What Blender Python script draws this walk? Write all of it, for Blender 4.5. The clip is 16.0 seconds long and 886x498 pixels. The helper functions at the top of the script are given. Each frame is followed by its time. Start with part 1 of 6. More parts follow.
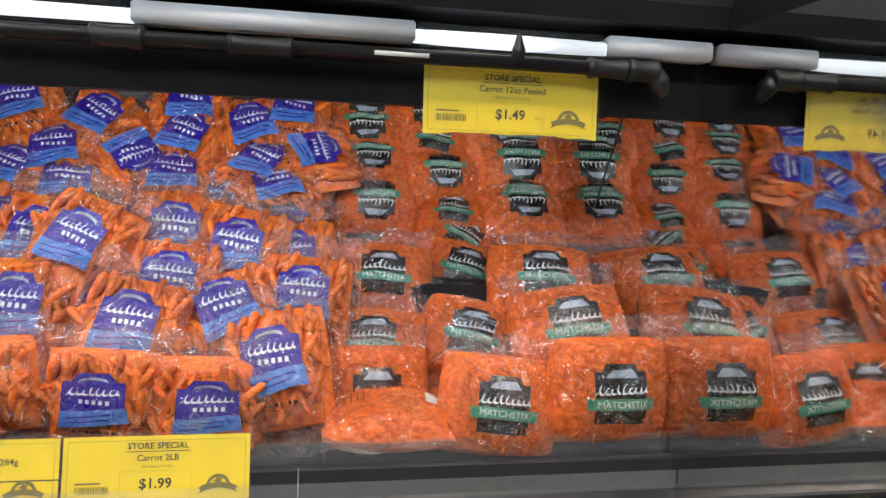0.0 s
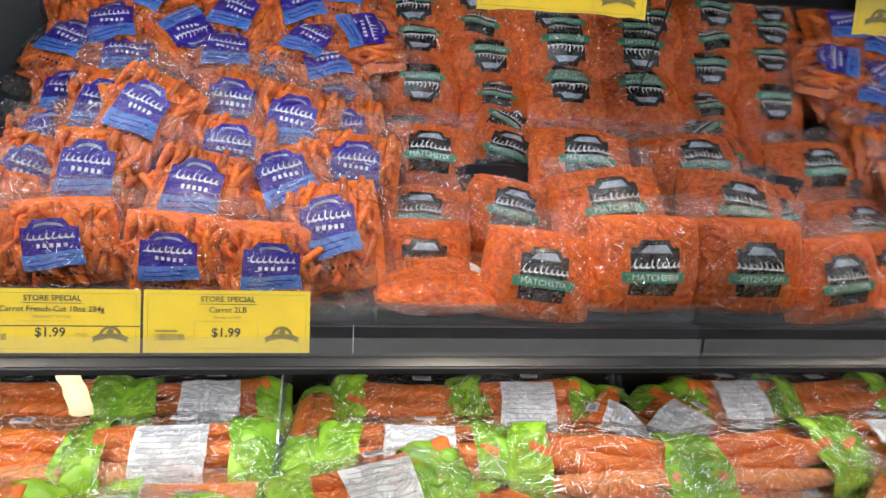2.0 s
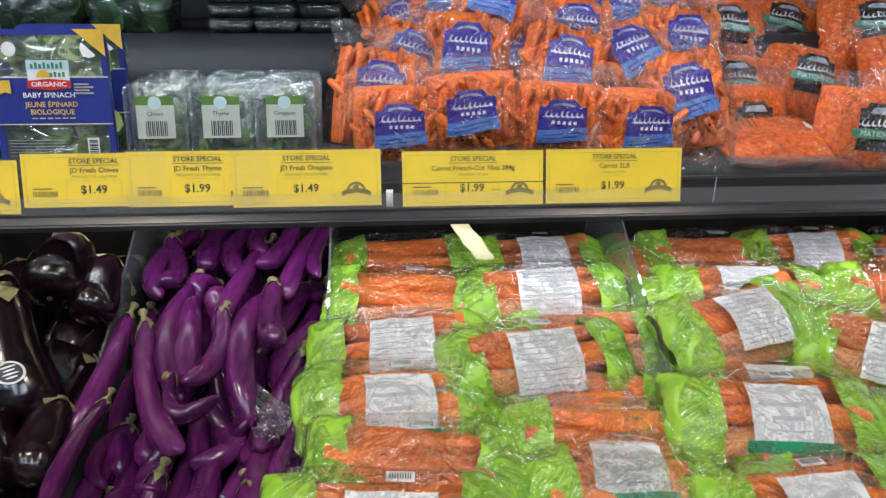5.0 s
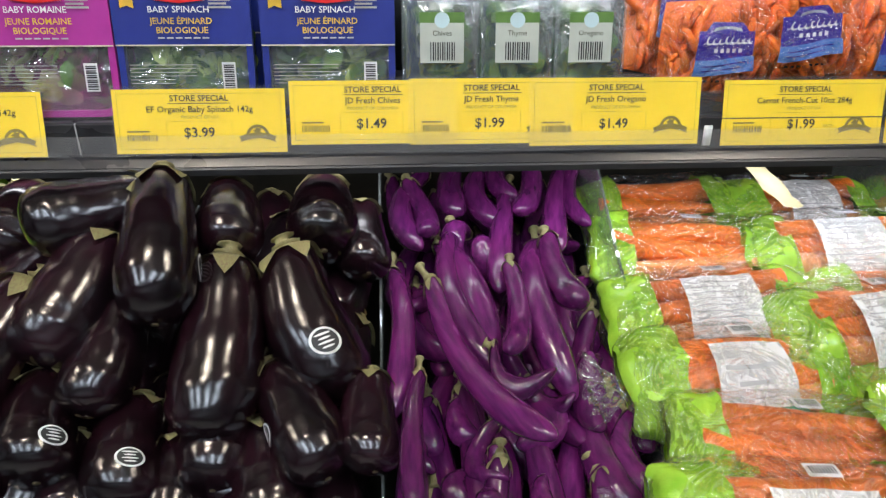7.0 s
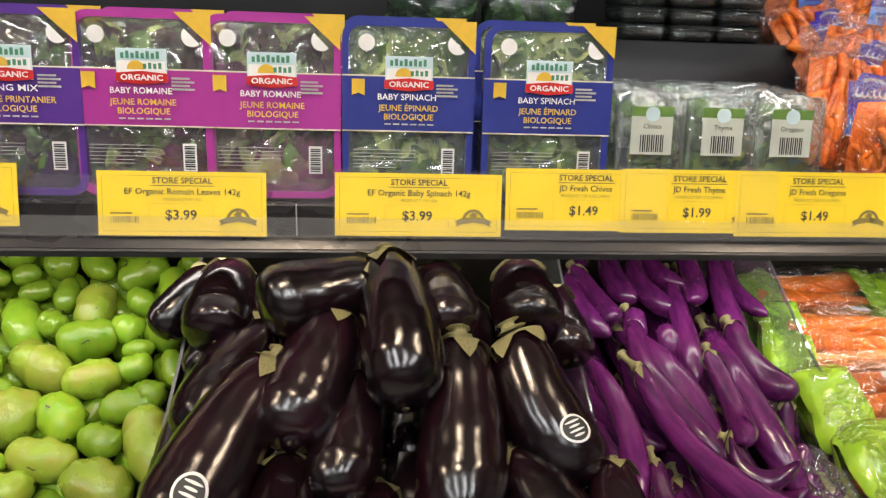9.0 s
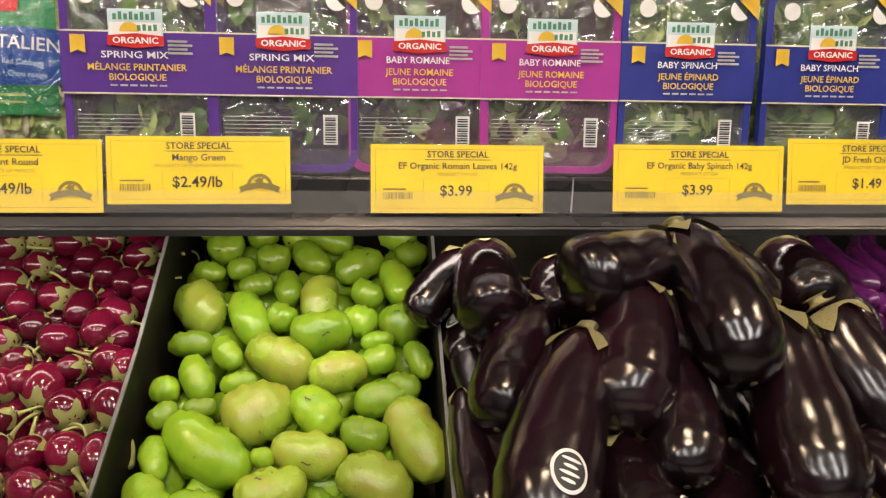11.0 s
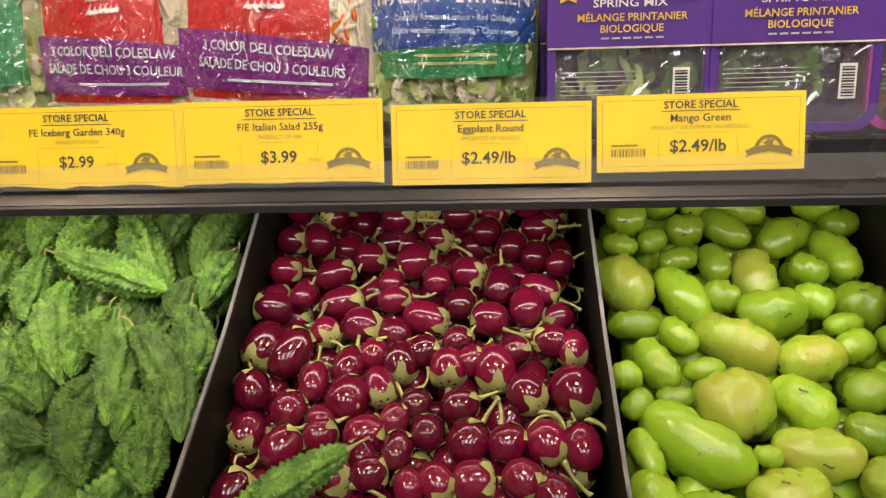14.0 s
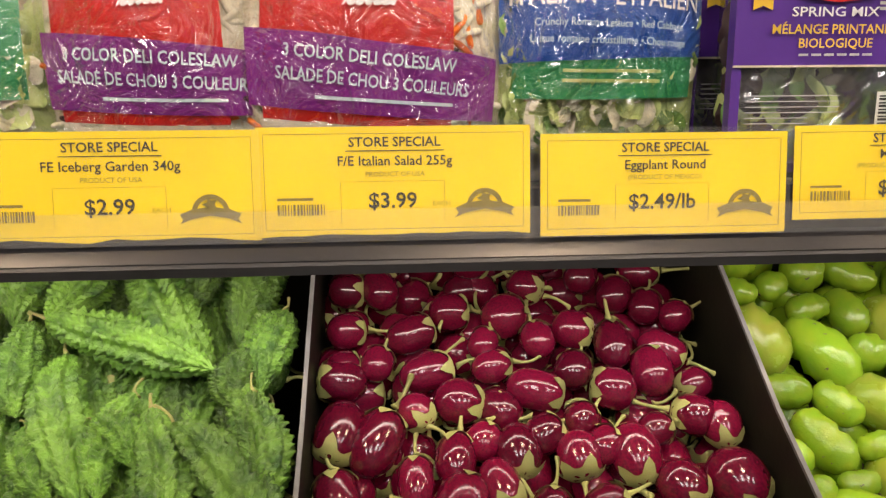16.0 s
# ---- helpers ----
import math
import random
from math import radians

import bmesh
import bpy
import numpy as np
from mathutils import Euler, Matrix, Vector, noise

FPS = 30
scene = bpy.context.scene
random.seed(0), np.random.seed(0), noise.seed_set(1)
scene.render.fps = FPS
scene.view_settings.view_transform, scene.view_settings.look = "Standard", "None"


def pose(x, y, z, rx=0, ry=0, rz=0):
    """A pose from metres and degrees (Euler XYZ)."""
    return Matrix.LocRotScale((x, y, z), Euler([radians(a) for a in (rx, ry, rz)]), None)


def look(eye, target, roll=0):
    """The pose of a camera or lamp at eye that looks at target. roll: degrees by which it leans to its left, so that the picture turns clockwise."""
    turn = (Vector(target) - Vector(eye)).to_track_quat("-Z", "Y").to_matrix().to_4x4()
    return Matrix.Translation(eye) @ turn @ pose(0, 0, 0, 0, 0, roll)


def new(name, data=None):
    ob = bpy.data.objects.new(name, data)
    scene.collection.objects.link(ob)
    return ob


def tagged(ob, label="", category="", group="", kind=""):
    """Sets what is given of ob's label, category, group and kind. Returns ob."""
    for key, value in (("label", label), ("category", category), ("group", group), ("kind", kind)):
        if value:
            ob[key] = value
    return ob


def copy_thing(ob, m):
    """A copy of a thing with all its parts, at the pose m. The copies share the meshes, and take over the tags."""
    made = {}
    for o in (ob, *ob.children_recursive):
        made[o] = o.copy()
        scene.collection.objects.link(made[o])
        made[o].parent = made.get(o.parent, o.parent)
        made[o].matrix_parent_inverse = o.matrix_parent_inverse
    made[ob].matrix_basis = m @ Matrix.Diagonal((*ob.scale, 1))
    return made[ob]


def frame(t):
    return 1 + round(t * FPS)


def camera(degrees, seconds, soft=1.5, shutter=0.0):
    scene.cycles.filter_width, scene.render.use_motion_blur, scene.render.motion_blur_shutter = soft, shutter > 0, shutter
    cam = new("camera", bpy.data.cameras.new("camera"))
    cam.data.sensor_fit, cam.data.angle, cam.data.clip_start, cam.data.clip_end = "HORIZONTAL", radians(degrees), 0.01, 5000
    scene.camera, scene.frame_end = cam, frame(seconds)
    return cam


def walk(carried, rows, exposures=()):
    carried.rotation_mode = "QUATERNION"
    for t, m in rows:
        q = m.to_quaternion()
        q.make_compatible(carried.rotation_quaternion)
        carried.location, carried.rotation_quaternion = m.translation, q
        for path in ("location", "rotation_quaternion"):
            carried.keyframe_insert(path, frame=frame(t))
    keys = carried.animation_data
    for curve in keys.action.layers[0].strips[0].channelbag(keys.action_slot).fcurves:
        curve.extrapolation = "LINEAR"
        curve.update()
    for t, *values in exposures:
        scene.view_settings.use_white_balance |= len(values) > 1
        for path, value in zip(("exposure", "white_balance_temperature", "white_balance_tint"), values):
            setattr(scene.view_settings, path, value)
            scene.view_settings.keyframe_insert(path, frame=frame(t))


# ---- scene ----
cam = camera(62.0, 16.0, soft=1.3)
PATH = [
    (0, (0.268, 0.034, 1.574), (0.629, 1.991, 1.382), 2.1),
    (0.5, (0.268, 0.03, 1.567), (0.618, 1.979, 1.283), 2.3),
    (1, (0.258, 0.028, 1.565), (0.593, 1.967, 1.209), 3.1),
    (1.5, (0.241, 0.029, 1.558), (0.558, 1.964, 1.165), 3.7),
    (2, (0.235, -0.02, 1.546), (0.527, 1.905, 1.088), 3.2),
    (2.5, (0.205, -0.087, 1.539), (0.478, 1.82, 1.001), 2.4),
    (3, (0.16, -0.129, 1.533), (0.4, 1.766, 0.94), 2.0),
    (3.5, (0.094, -0.143, 1.535), (0.267, 1.757, 0.937), 1.6),
    (4, (-0.032, -0.136, 1.531), (0.109, 1.767, 0.93), 0.0),
    (4.5, (-0.158, -0.144, 1.518), (0.025, 1.743, 0.881), -0.6),
    (5, (-0.242, -0.136, 1.516), (-0.073, 1.724, 0.798), 0.5),
    (5.2, (-0.258, -0.111, 1.509), (-0.201, 1.738, 0.75), -0.1),
    (7.3, (-0.674, 0.037, 1.464), (-0.508, 1.827, 0.588), 0.6),
    (7.5, (-0.705, 0.032, 1.46), (-0.524, 1.828, 0.598), 0.6),
    (8, (-0.78, 0.02, 1.478), (-0.592, 1.843, 0.677), 1.2),
    (8.2, (-0.807, 0.02, 1.488), (-0.615, 1.856, 0.719), 1.6),
    (10.3, (-1.054, 0.123, 1.379), (-0.882, 2.042, 0.841), 2.5),
    (10.5, (-1.097, 0.119, 1.371), (-0.911, 2.039, 0.842), 2.1),
    (11, (-1.196, 0.105, 1.375), (-1.019, 2.016, 0.814), 1.3),
    (11.5, (-1.273, 0.088, 1.37), (-1.136, 1.993, 0.777), 1.5),
    (12, (-1.317, 0.106, 1.362), (-1.255, 2.011, 0.754), 1.6),
    (12.5, (-1.36, 0.158, 1.356), (-1.407, 2.06, 0.739), 0.9),
    (13, (-1.409, 0.206, 1.349), (-1.518, 2.103, 0.725), 1.2),
    (13.5, (-1.476, 0.208, 1.354), (-1.628, 2.097, 0.716), 0.3),
    (14, (-1.575, 0.198, 1.358), (-1.711, 2.085, 0.709), -1.9),
    (14.5, (-1.652, 0.233, 1.351), (-1.643, 2.11, 0.659), -2.8),
    (15, (-1.695, 0.31, 1.343), (-1.655, 2.185, 0.647), -1.6),
    (15.5, (-1.718, 0.376, 1.35), (-1.635, 2.259, 0.68), -0.1),
    (16, (-1.78, 0.364, 1.356), (-1.651, 2.253, 0.713), -0.0),
]

walk(cam, [(t, look(eye, target, roll)) for t, eye, target, roll in PATH],
     exposures=[(0.0, -0.22, 6450, 12), (2.0, -0.30, 6350, 12), (3.5, -0.42, 6100, 12), (5.0, -0.45, 6050, 12), (7.5, -0.15, 6450, 13), (10.5, -0.15, 8100, 20), (16.0, -0.15, 8200, 22)])

# ---- world and lights ----
world = bpy.data.worlds.new("store")
world.use_nodes = True
world.node_tree.nodes["Background"].inputs[0].default_value = (0.9, 0.95, 1.0, 1)
world.node_tree.nodes["Background"].inputs[1].default_value = 0.02
scene.world = world


def area_lamp(name, m, sx, sy, watts, color, label):
    data = bpy.data.lights.new(name, "AREA")
    data.shape, data.size, data.size_y, data.energy, data.color = "RECTANGLE", sx, sy, watts, color
    ob = new(name, data)
    ob.matrix_world = m
    return tagged(ob, label, "lamp", kind="structure")


COOL = (0.86, 0.94, 1.0)
area_lamp("canopy_led", look((-1.13, 0.925, 1.738), (-1.13, 1.40, 1.60)), 3.7, 0.03, 12.5, COOL, "cool white strip light under the canopy")
area_lamp("shelf_led", look((-1.13, 0.915, 1.158), (-1.13, 1.06, 0.95)), 3.7, 0.02, 4.3, (0.97, 0.98, 1.0), "cool white strip light under the shelf")

# ---- materials ----


def mat(name, color, rough=0.5, metal=0.0, var=0.15, scale=30.0, bump=0.0, bscale=200.0, coat=0.0, spec=0.5, per_object=0.0, color2=None, stretch=(1, 1, 1), sss=0.0, coat_bump=0.0, spread=0.09):
    """A principled surface with two scales of colour variation, fine relief and a little change from piece to piece."""
    m = bpy.data.materials.new(name)
    m.use_nodes = True
    nt = m.node_tree
    b = nt.nodes["Principled BSDF"]
    L = nt.links.new
    tc = nt.nodes.new("ShaderNodeTexCoord")
    mp = nt.nodes.new("ShaderNodeMapping")
    mp.inputs["Scale"].default_value = stretch
    L(tc.outputs["Object"], mp.inputs[0])
    n1 = nt.nodes.new("ShaderNodeTexNoise")
    n1.inputs["Scale"].default_value, n1.inputs["Detail"].default_value = scale, 6
    L(mp.outputs[0], n1.inputs["Vector"])
    ramp = nt.nodes.new("ShaderNodeValToRGB")
    c2 = color2 or tuple(c * (1 - var * 1.6) for c in color)
    ramp.color_ramp.elements[0].color, ramp.color_ramp.elements[1].color = (*c2, 1), (*color, 1)
    ramp.color_ramp.elements[0].position, ramp.color_ramp.elements[1].position = 0.32, 0.62
    L(n1.outputs[0], ramp.inputs[0])
    out = ramp.outputs[0]
    if per_object:
        oi = nt.nodes.new("ShaderNodeObjectInfo")
        hsv = nt.nodes.new("ShaderNodeHueSaturation")
        mr = nt.nodes.new("ShaderNodeMapRange")
        mr.inputs["To Min"].default_value, mr.inputs["To Max"].default_value = 1 - per_object, 1 + per_object * 0.6
        L(oi.outputs["Random"], mr.inputs[0])
        L(mr.outputs[0], hsv.inputs["Value"])
        L(out, hsv.inputs["Color"])
        out = hsv.outputs[0]
    L(out, b.inputs["Base Color"])
    rr = nt.nodes.new("ShaderNodeMapRange")
    rr.inputs["To Min"].default_value, rr.inputs["To Max"].default_value = max(0.01, rough - spread), min(1, rough + spread)
    L(n1.outputs[0], rr.inputs[0])
    L(rr.outputs[0], b.inputs["Roughness"])
    b.inputs["Metallic"].default_value, b.inputs["Specular IOR Level"].default_value = metal, spec
    b.inputs["Coat Weight"].default_value, b.inputs["Coat Roughness"].default_value = coat, 0.08
    if sss:
        b.inputs["Subsurface Weight"].default_value, b.inputs["Subsurface Scale"].default_value = sss, 0.01
    if bump:
        n2 = nt.nodes.new("ShaderNodeTexNoise")
        n2.inputs["Scale"].default_value, n2.inputs["Detail"].default_value = bscale, 4
        L(mp.outputs[0], n2.inputs["Vector"])
        bp = nt.nodes.new("ShaderNodeBump")
        bp.inputs["Strength"].default_value, bp.inputs["Distance"].default_value = bump, 0.003
        L(n2.outputs[0], bp.inputs["Height"])
        L(bp.outputs[0], b.inputs["Normal"])
    if coat_bump:
        v = nt.nodes.new("ShaderNodeTexVoronoi")
        v.feature = "DISTANCE_TO_EDGE"
        v.inputs["Scale"].default_value = 45
        wn = nt.nodes.new("ShaderNodeTexNoise")
        wn.inputs["Scale"].default_value = 20
        ad = nt.nodes.new("ShaderNodeVectorMath")
        L(tc.outputs["Object"], wn.inputs["Vector"])
        sc = nt.nodes.new("ShaderNodeVectorMath")
        sc.operation = "SCALE"
        sc.inputs["Scale"].default_value = 0.06
        L(wn.outputs["Color"], sc.inputs[0])
        L(tc.outputs["Object"], ad.inputs[0])
        L(sc.outputs[0], ad.inputs[1])
        L(ad.outputs[0], v.inputs["Vector"])
        cb = nt.nodes.new("ShaderNodeBump")
        cb.inputs["Strength"].default_value, cb.inputs["Distance"].default_value = coat_bump, 0.01
        L(v.outputs["Distance"], cb.inputs["Height"])
        L(cb.outputs[0], b.inputs["Coat Normal"])
    return m


def film(name, tint=(1, 1, 1), gloss=0.10, wrinkle=0.6, haze=0.0, scale=38.0, rough=0.12):
    """Thin clear plastic film: see-through with glossy wrinkles and a little haze."""
    m = bpy.data.materials.new(name)
    m.use_nodes = True
    nt = m.node_tree
    nt.nodes.remove(nt.nodes["Principled BSDF"])
    L = nt.links.new
    out = nt.nodes["Material Output"]
    tr = nt.nodes.new("ShaderNodeBsdfTransparent")
    tr.inputs[0].default_value = (*tint, 1)
    gl = nt.nodes.new("ShaderNodeBsdfGlossy")
    gl.inputs["Roughness"].default_value = rough
    df = nt.nodes.new("ShaderNodeBsdfDiffuse")
    df.inputs[0].default_value = (*[0.9 * c for c in tint], 1)
    tc = nt.nodes.new("ShaderNodeTexCoord")
    oi = nt.nodes.new("ShaderNodeObjectInfo")
    ad = nt.nodes.new("ShaderNodeVectorMath")
    L(tc.outputs["Object"], ad.inputs[0])
    L(oi.outputs["Random"], ad.inputs[1])
    n = nt.nodes.new("ShaderNodeTexNoise")
    n.inputs["Scale"].default_value, n.inputs["Detail"].default_value, n.inputs["Distortion"].default_value = scale, 3, 1.2
    L(ad.outputs[0], n.inputs["Vector"])
    sub = nt.nodes.new("ShaderNodeMath")
    sub.operation = "SUBTRACT"
    sub.inputs[1].default_value = 0.5
    L(n.outputs[0], sub.inputs[0])
    crease = nt.nodes.new("ShaderNodeMath")
    crease.operation = "ABSOLUTE"
    L(sub.outputs[0], crease.inputs[0])
    bp = nt.nodes.new("ShaderNodeBump")
    bp.inputs["Strength"].default_value, bp.inputs["Distance"].default_value = wrinkle, 0.09
    L(crease.outputs[0], bp.inputs["Height"])
    L(bp.outputs[0], gl.inputs["Normal"])
    fr = nt.nodes.new("ShaderNodeFresnel")
    fr.inputs[0].default_value = 1.5
    L(bp.outputs[0], fr.inputs["Normal"])
    half = nt.nodes.new("ShaderNodeMath")
    half.operation = "MULTIPLY"
    half.inputs[1].default_value = 0.55
    L(fr.outputs[0], half.inputs[0])
    plus = nt.nodes.new("ShaderNodeMath")
    plus.inputs[1].default_value = gloss
    L(half.outputs[0], plus.inputs[0])
    am = nt.nodes.new("ShaderNodeMath")
    am.operation = "MINIMUM"
    am.inputs[1].default_value = 0.42
    L(plus.outputs[0], am.inputs[0])
    m1 = nt.nodes.new("ShaderNodeMixShader")
    m1.inputs[0].default_value = haze
    L(tr.outputs[0], m1.inputs[1])
    L(df.outputs[0], m1.inputs[2])
    m2 = nt.nodes.new("ShaderNodeMixShader")
    L(am.outputs[0], m2.inputs[0])
    L(m1.outputs[0], m2.inputs[1])
    L(gl.outputs[0], m2.inputs[2])
    L(m2.outputs[0], out.inputs[0])
    return m


def glow(name, color, strength):
    m = bpy.data.materials.new(name)
    m.use_nodes = True
    b = m.node_tree.nodes["Principled BSDF"]
    b.inputs["Emission Color"].default_value, b.inputs["Emission Strength"].default_value = (*color, 1), strength
    return m


BLACK = mat("black_plastic", (0.012, 0.012, 0.014), 0.45, var=0.3, scale=12, bump=0.05, bscale=400)
COVER = mat("aged_white_cover", (0.80, 0.80, 0.82), 0.40, var=0.15, scale=6, bump=0.04)
DARK_RAIL = mat("dark_grey_rail", (0.032, 0.032, 0.036), 0.30, var=0.2, scale=8, bump=0.03)
DARK_METAL = mat("dark_painted_metal", (0.02, 0.02, 0.022), 0.38, var=0.3, scale=9, bump=0.04)
VALANCE = mat("matte_black_valance", (0.010, 0.008, 0.009), 0.65, var=0.3, scale=9, bump=0.04, spec=0.2)
STEEL = mat("brushed_edge", (0.42, 0.42, 0.42), 0.28, metal=0.9, var=0.2, scale=40, stretch=(1, 20, 20))
BIN = mat("bin_panel_black", (0.014, 0.012, 0.007), 0.55, var=0.35, scale=25, bump=0.06, bscale=150, spec=0.2)
BIN_EDGE = mat("bin_panel_edge", (0.16, 0.16, 0.155), 0.4, var=0.2, scale=30)
FLOOR = mat("vinyl_tile", (0.38, 0.36, 0.33), 0.35, var=0.12, scale=14, bump=0.03)
WALL = mat("painted_wall", (0.55, 0.57, 0.60), 0.8, var=0.08, scale=5, bump=0.05)
CEIL = mat("ceiling_board", (0.42, 0.43, 0.44), 0.9, var=0.08, scale=20, bump=0.1)
WHITE = mat("white_plastic", (0.78, 0.78, 0.78), 0.4, var=0.06, scale=20)
PAPER = mat("white_paper", (0.74, 0.74, 0.73), 0.55, var=0.06, scale=60, bump=0.03, bscale=80)
HERB_LABEL = mat("grey_green_label", (0.50, 0.54, 0.48), 0.4, var=0.1, scale=30)
YELLOW = mat("yellow_card", (0.92, 0.66, 0.012), 0.42, var=0.05, scale=16, bump=0.04, bscale=25)
SLIP = mat("pale_yellow_paper", (0.46, 0.40, 0.22), 0.55, var=0.1, scale=20)
INK = mat("dark_ink", (0.05, 0.04, 0.016), 0.6, var=0.1)
INK_SOFT = mat("faded_ink", (0.25, 0.19, 0.03), 0.6, var=0.15)
INK_BLACK = mat("black_ink", (0.02, 0.02, 0.02), 0.5, var=0.2)
INK_GREY = mat("grey_ink", (0.44, 0.44, 0.44), 0.6, var=0.2)
TEXT_WHITE = mat("white_print", (0.78, 0.78, 0.78), 0.5, var=0.05)
TEXT_GOLD = mat("gold_print", (0.78, 0.50, 0.06), 0.45, var=0.1)
CLEAR = film("clear_plastic", (0.97, 0.98, 0.98), 0.03, 0.05, haze=0.03, scale=6, rough=0.08)
SLEEVE = film("ticket_sleeve", (1, 1, 1), 0.0, 0.05, haze=0.015, scale=8, rough=0.2)
LIP = film("ticket_lip_plastic", (1, 1, 1), 0.02, 0.03, haze=0.055, scale=5, rough=0.16)
PANE = film("clear_divider", (0.88, 0.92, 0.90), 0.05, 0.03, haze=0.06, scale=6, rough=0.06)
FILM = film("bag_film", (1.0, 0.99, 0.98), 0.11, 1.0, haze=0.0, scale=22, rough=0.08)
LID = film("salad_lid_film", (0.98, 0.99, 0.98), 0.045, 0.4, haze=0.02, scale=9, rough=0.12)
FILM_SEAL = film("bag_seal_film", (0.99, 0.97, 0.96), 0.14, 1.0, haze=0.06, scale=20, rough=0.14)
TUB = film("clear_tub", (0.93, 0.96, 0.95), 0.06, 0.3, haze=0.04, scale=14, rough=0.10)
TUB_HERB = film("herb_shell_plastic", (0.90, 0.95, 0.96), 0.12, 0.4, haze=0.10, scale=12, rough=0.14)
TUB_DARK = film("dark_tray_plastic", (0.55, 0.64, 0.62), 0.07, 0.4, haze=0.03, scale=14, rough=0.12)
CARROT = mat("carrot_skin", (0.86, 0.225, 0.02), 0.40, var=0.18, scale=40, bump=0.25, bscale=90, per_object=0.22, color2=(0.78, 0.17, 0.02), stretch=(3, 1, 1), sss=0.12)
CARROT_PALE = mat("carrot_skin_pale", (0.88, 0.34, 0.11), 0.45, var=0.2, scale=40, bump=0.25, bscale=90, per_object=0.15, stretch=(3, 1, 1), sss=0.12)
STICK = mat("carrot_sticks", (0.92, 0.215, 0.014), 0.40, var=0.2, scale=60, bump=0.12, bscale=180, color2=(0.74, 0.12, 0.010), sss=0.12)
SHRED = mat("carrot_shreds", (0.92, 0.190, 0.014), 0.45, scale=110, bump=1.0, bscale=210, color2=(0.58, 0.075, 0.008), stretch=(1, 1, 1), coat=0.35, coat_bump=0.9, sss=0.1)
PURPLE = mat("purple_label", (0.032, 0.011, 0.28), 0.30, var=0.12, scale=30, coat=0.3, coat_bump=0.4)
BLUE_BAND = mat("light_blue_label", (0.08, 0.21, 0.58), 0.30, var=0.1, scale=30, coat=0.3, coat_bump=0.4)
LABEL_BLACK = mat("black_label", (0.022, 0.020, 0.020), 0.28, var=0.2, scale=30, coat=0.3, coat_bump=0.5)
LABEL_GREEN = mat("teal_label", (0.06, 0.27, 0.16), 0.32, var=0.15, scale=30, coat=0.3, coat_bump=0.5)
LABEL_SKY = mat("sky_picture", (0.42, 0.47, 0.55), 0.35, var=0.35, scale=60)
LABEL_FIELD = mat("field_picture", (0.24, 0.42, 0.16), 0.35, var=0.35, scale=60)
LIME = mat("lime_film", (0.36, 0.62, 0.05), 0.22, var=0.2, scale=22, bump=1.0, bscale=60, color2=(0.20, 0.43, 0.025), coat=0.6, sss=0.1, coat_bump=0.5)
GREEN_PRINT = mat("green_print", (0.02, 0.28, 0.12), 0.4, var=0.15)
AUBERGINE = mat("aubergine_skin", (0.0055, 0.0028, 0.004), 0.195, var=0.5, scale=2.2, bump=0.12, bscale=8, coat=0.0, color2=(0.017, 0.004, 0.008), per_object=0.6, spec=0.65, spread=0.06)
AUB_LONG = mat("long_aubergine_skin", (0.130, 0.014, 0.108), 0.24, var=0.4, scale=5, bump=0.03, bscale=60, coat=0.2, color2=(0.062, 0.007, 0.060), per_object=0.4)
AUB_ROUND = mat("round_aubergine_skin", (0.175, 0.005, 0.026), 0.15, var=0.35, scale=22, bump=0.02, bscale=80, coat=0.2, color2=(0.09, 0.004, 0.018), per_object=0.45)
CALYX = mat("calyx_green", (0.36, 0.42, 0.13), 0.5, var=0.3, scale=60, bump=0.3, color2=(0.36, 0.28, 0.12), per_object=0.25)
CALYX_DRY = mat("calyx_dry", (0.30, 0.29, 0.12), 0.6, var=0.3, scale=60, bump=0.3, color2=(0.22, 0.16, 0.08), per_object=0.25)
MANGO = mat("mango_skin", (0.24, 0.39, 0.028), 0.22, var=0.25, scale=4, bump=0.16, bscale=22, color2=(0.18, 0.37, 0.025), per_object=0.34, sss=0.08)
MANGO_BLUSH = mat("mango_skin_blush", (0.27, 0.41, 0.04), 0.26, scale=2.2, bump=0.16, bscale=26, color2=(0.32, 0.32, 0.055), per_object=0.25, sss=0.08)
SPECK = mat("olive_speck", (0.16, 0.17, 0.04), 0.6, var=0.3)
SCAR = mat("brown_scar", (0.07, 0.05, 0.02), 0.7, var=0.3, scale=90)
MELON = mat("bitter_melon_skin", (0.14, 0.31, 0.045), 0.32, var=0.3, scale=7, bump=0.9, bscale=55, color2=(0.022, 0.085, 0.012), per_object=0.6)
LEAF = mat("salad_leaf", (0.11, 0.22, 0.045), 0.42, var=0.35, scale=45, bump=0.25, bscale=120, color2=(0.08, 0.18, 0.04))
LEAF_PALE = mat("pale_lettuce", (0.42, 0.50, 0.20), 0.42, var=0.35, scale=35, bump=0.25, bscale=100, color2=(0.26, 0.36, 0.10))
LEAF_DULL = mat("dull_herb_leaf", (0.045, 0.10, 0.035), 0.5, var=0.3, scale=45, bump=0.2)
LEAF_RED = mat("red_leaf", (0.045, 0.018, 0.018), 0.42, var=0.4, scale=45, bump=0.25, bscale=120)
CABBAGE = mat("shredded_cabbage", (0.68, 0.64, 0.50), 0.5, var=0.2, scale=60, bump=0.3, bscale=120, color2=(0.50, 0.46, 0.32))
GOLD = mat("gold_print_panel", (0.75, 0.47, 0.05), 0.38, var=0.1, scale=40)
RED = mat("red_print", (0.62, 0.022, 0.02), 0.32, var=0.1, scale=20, coat=0.3, coat_bump=0.5)
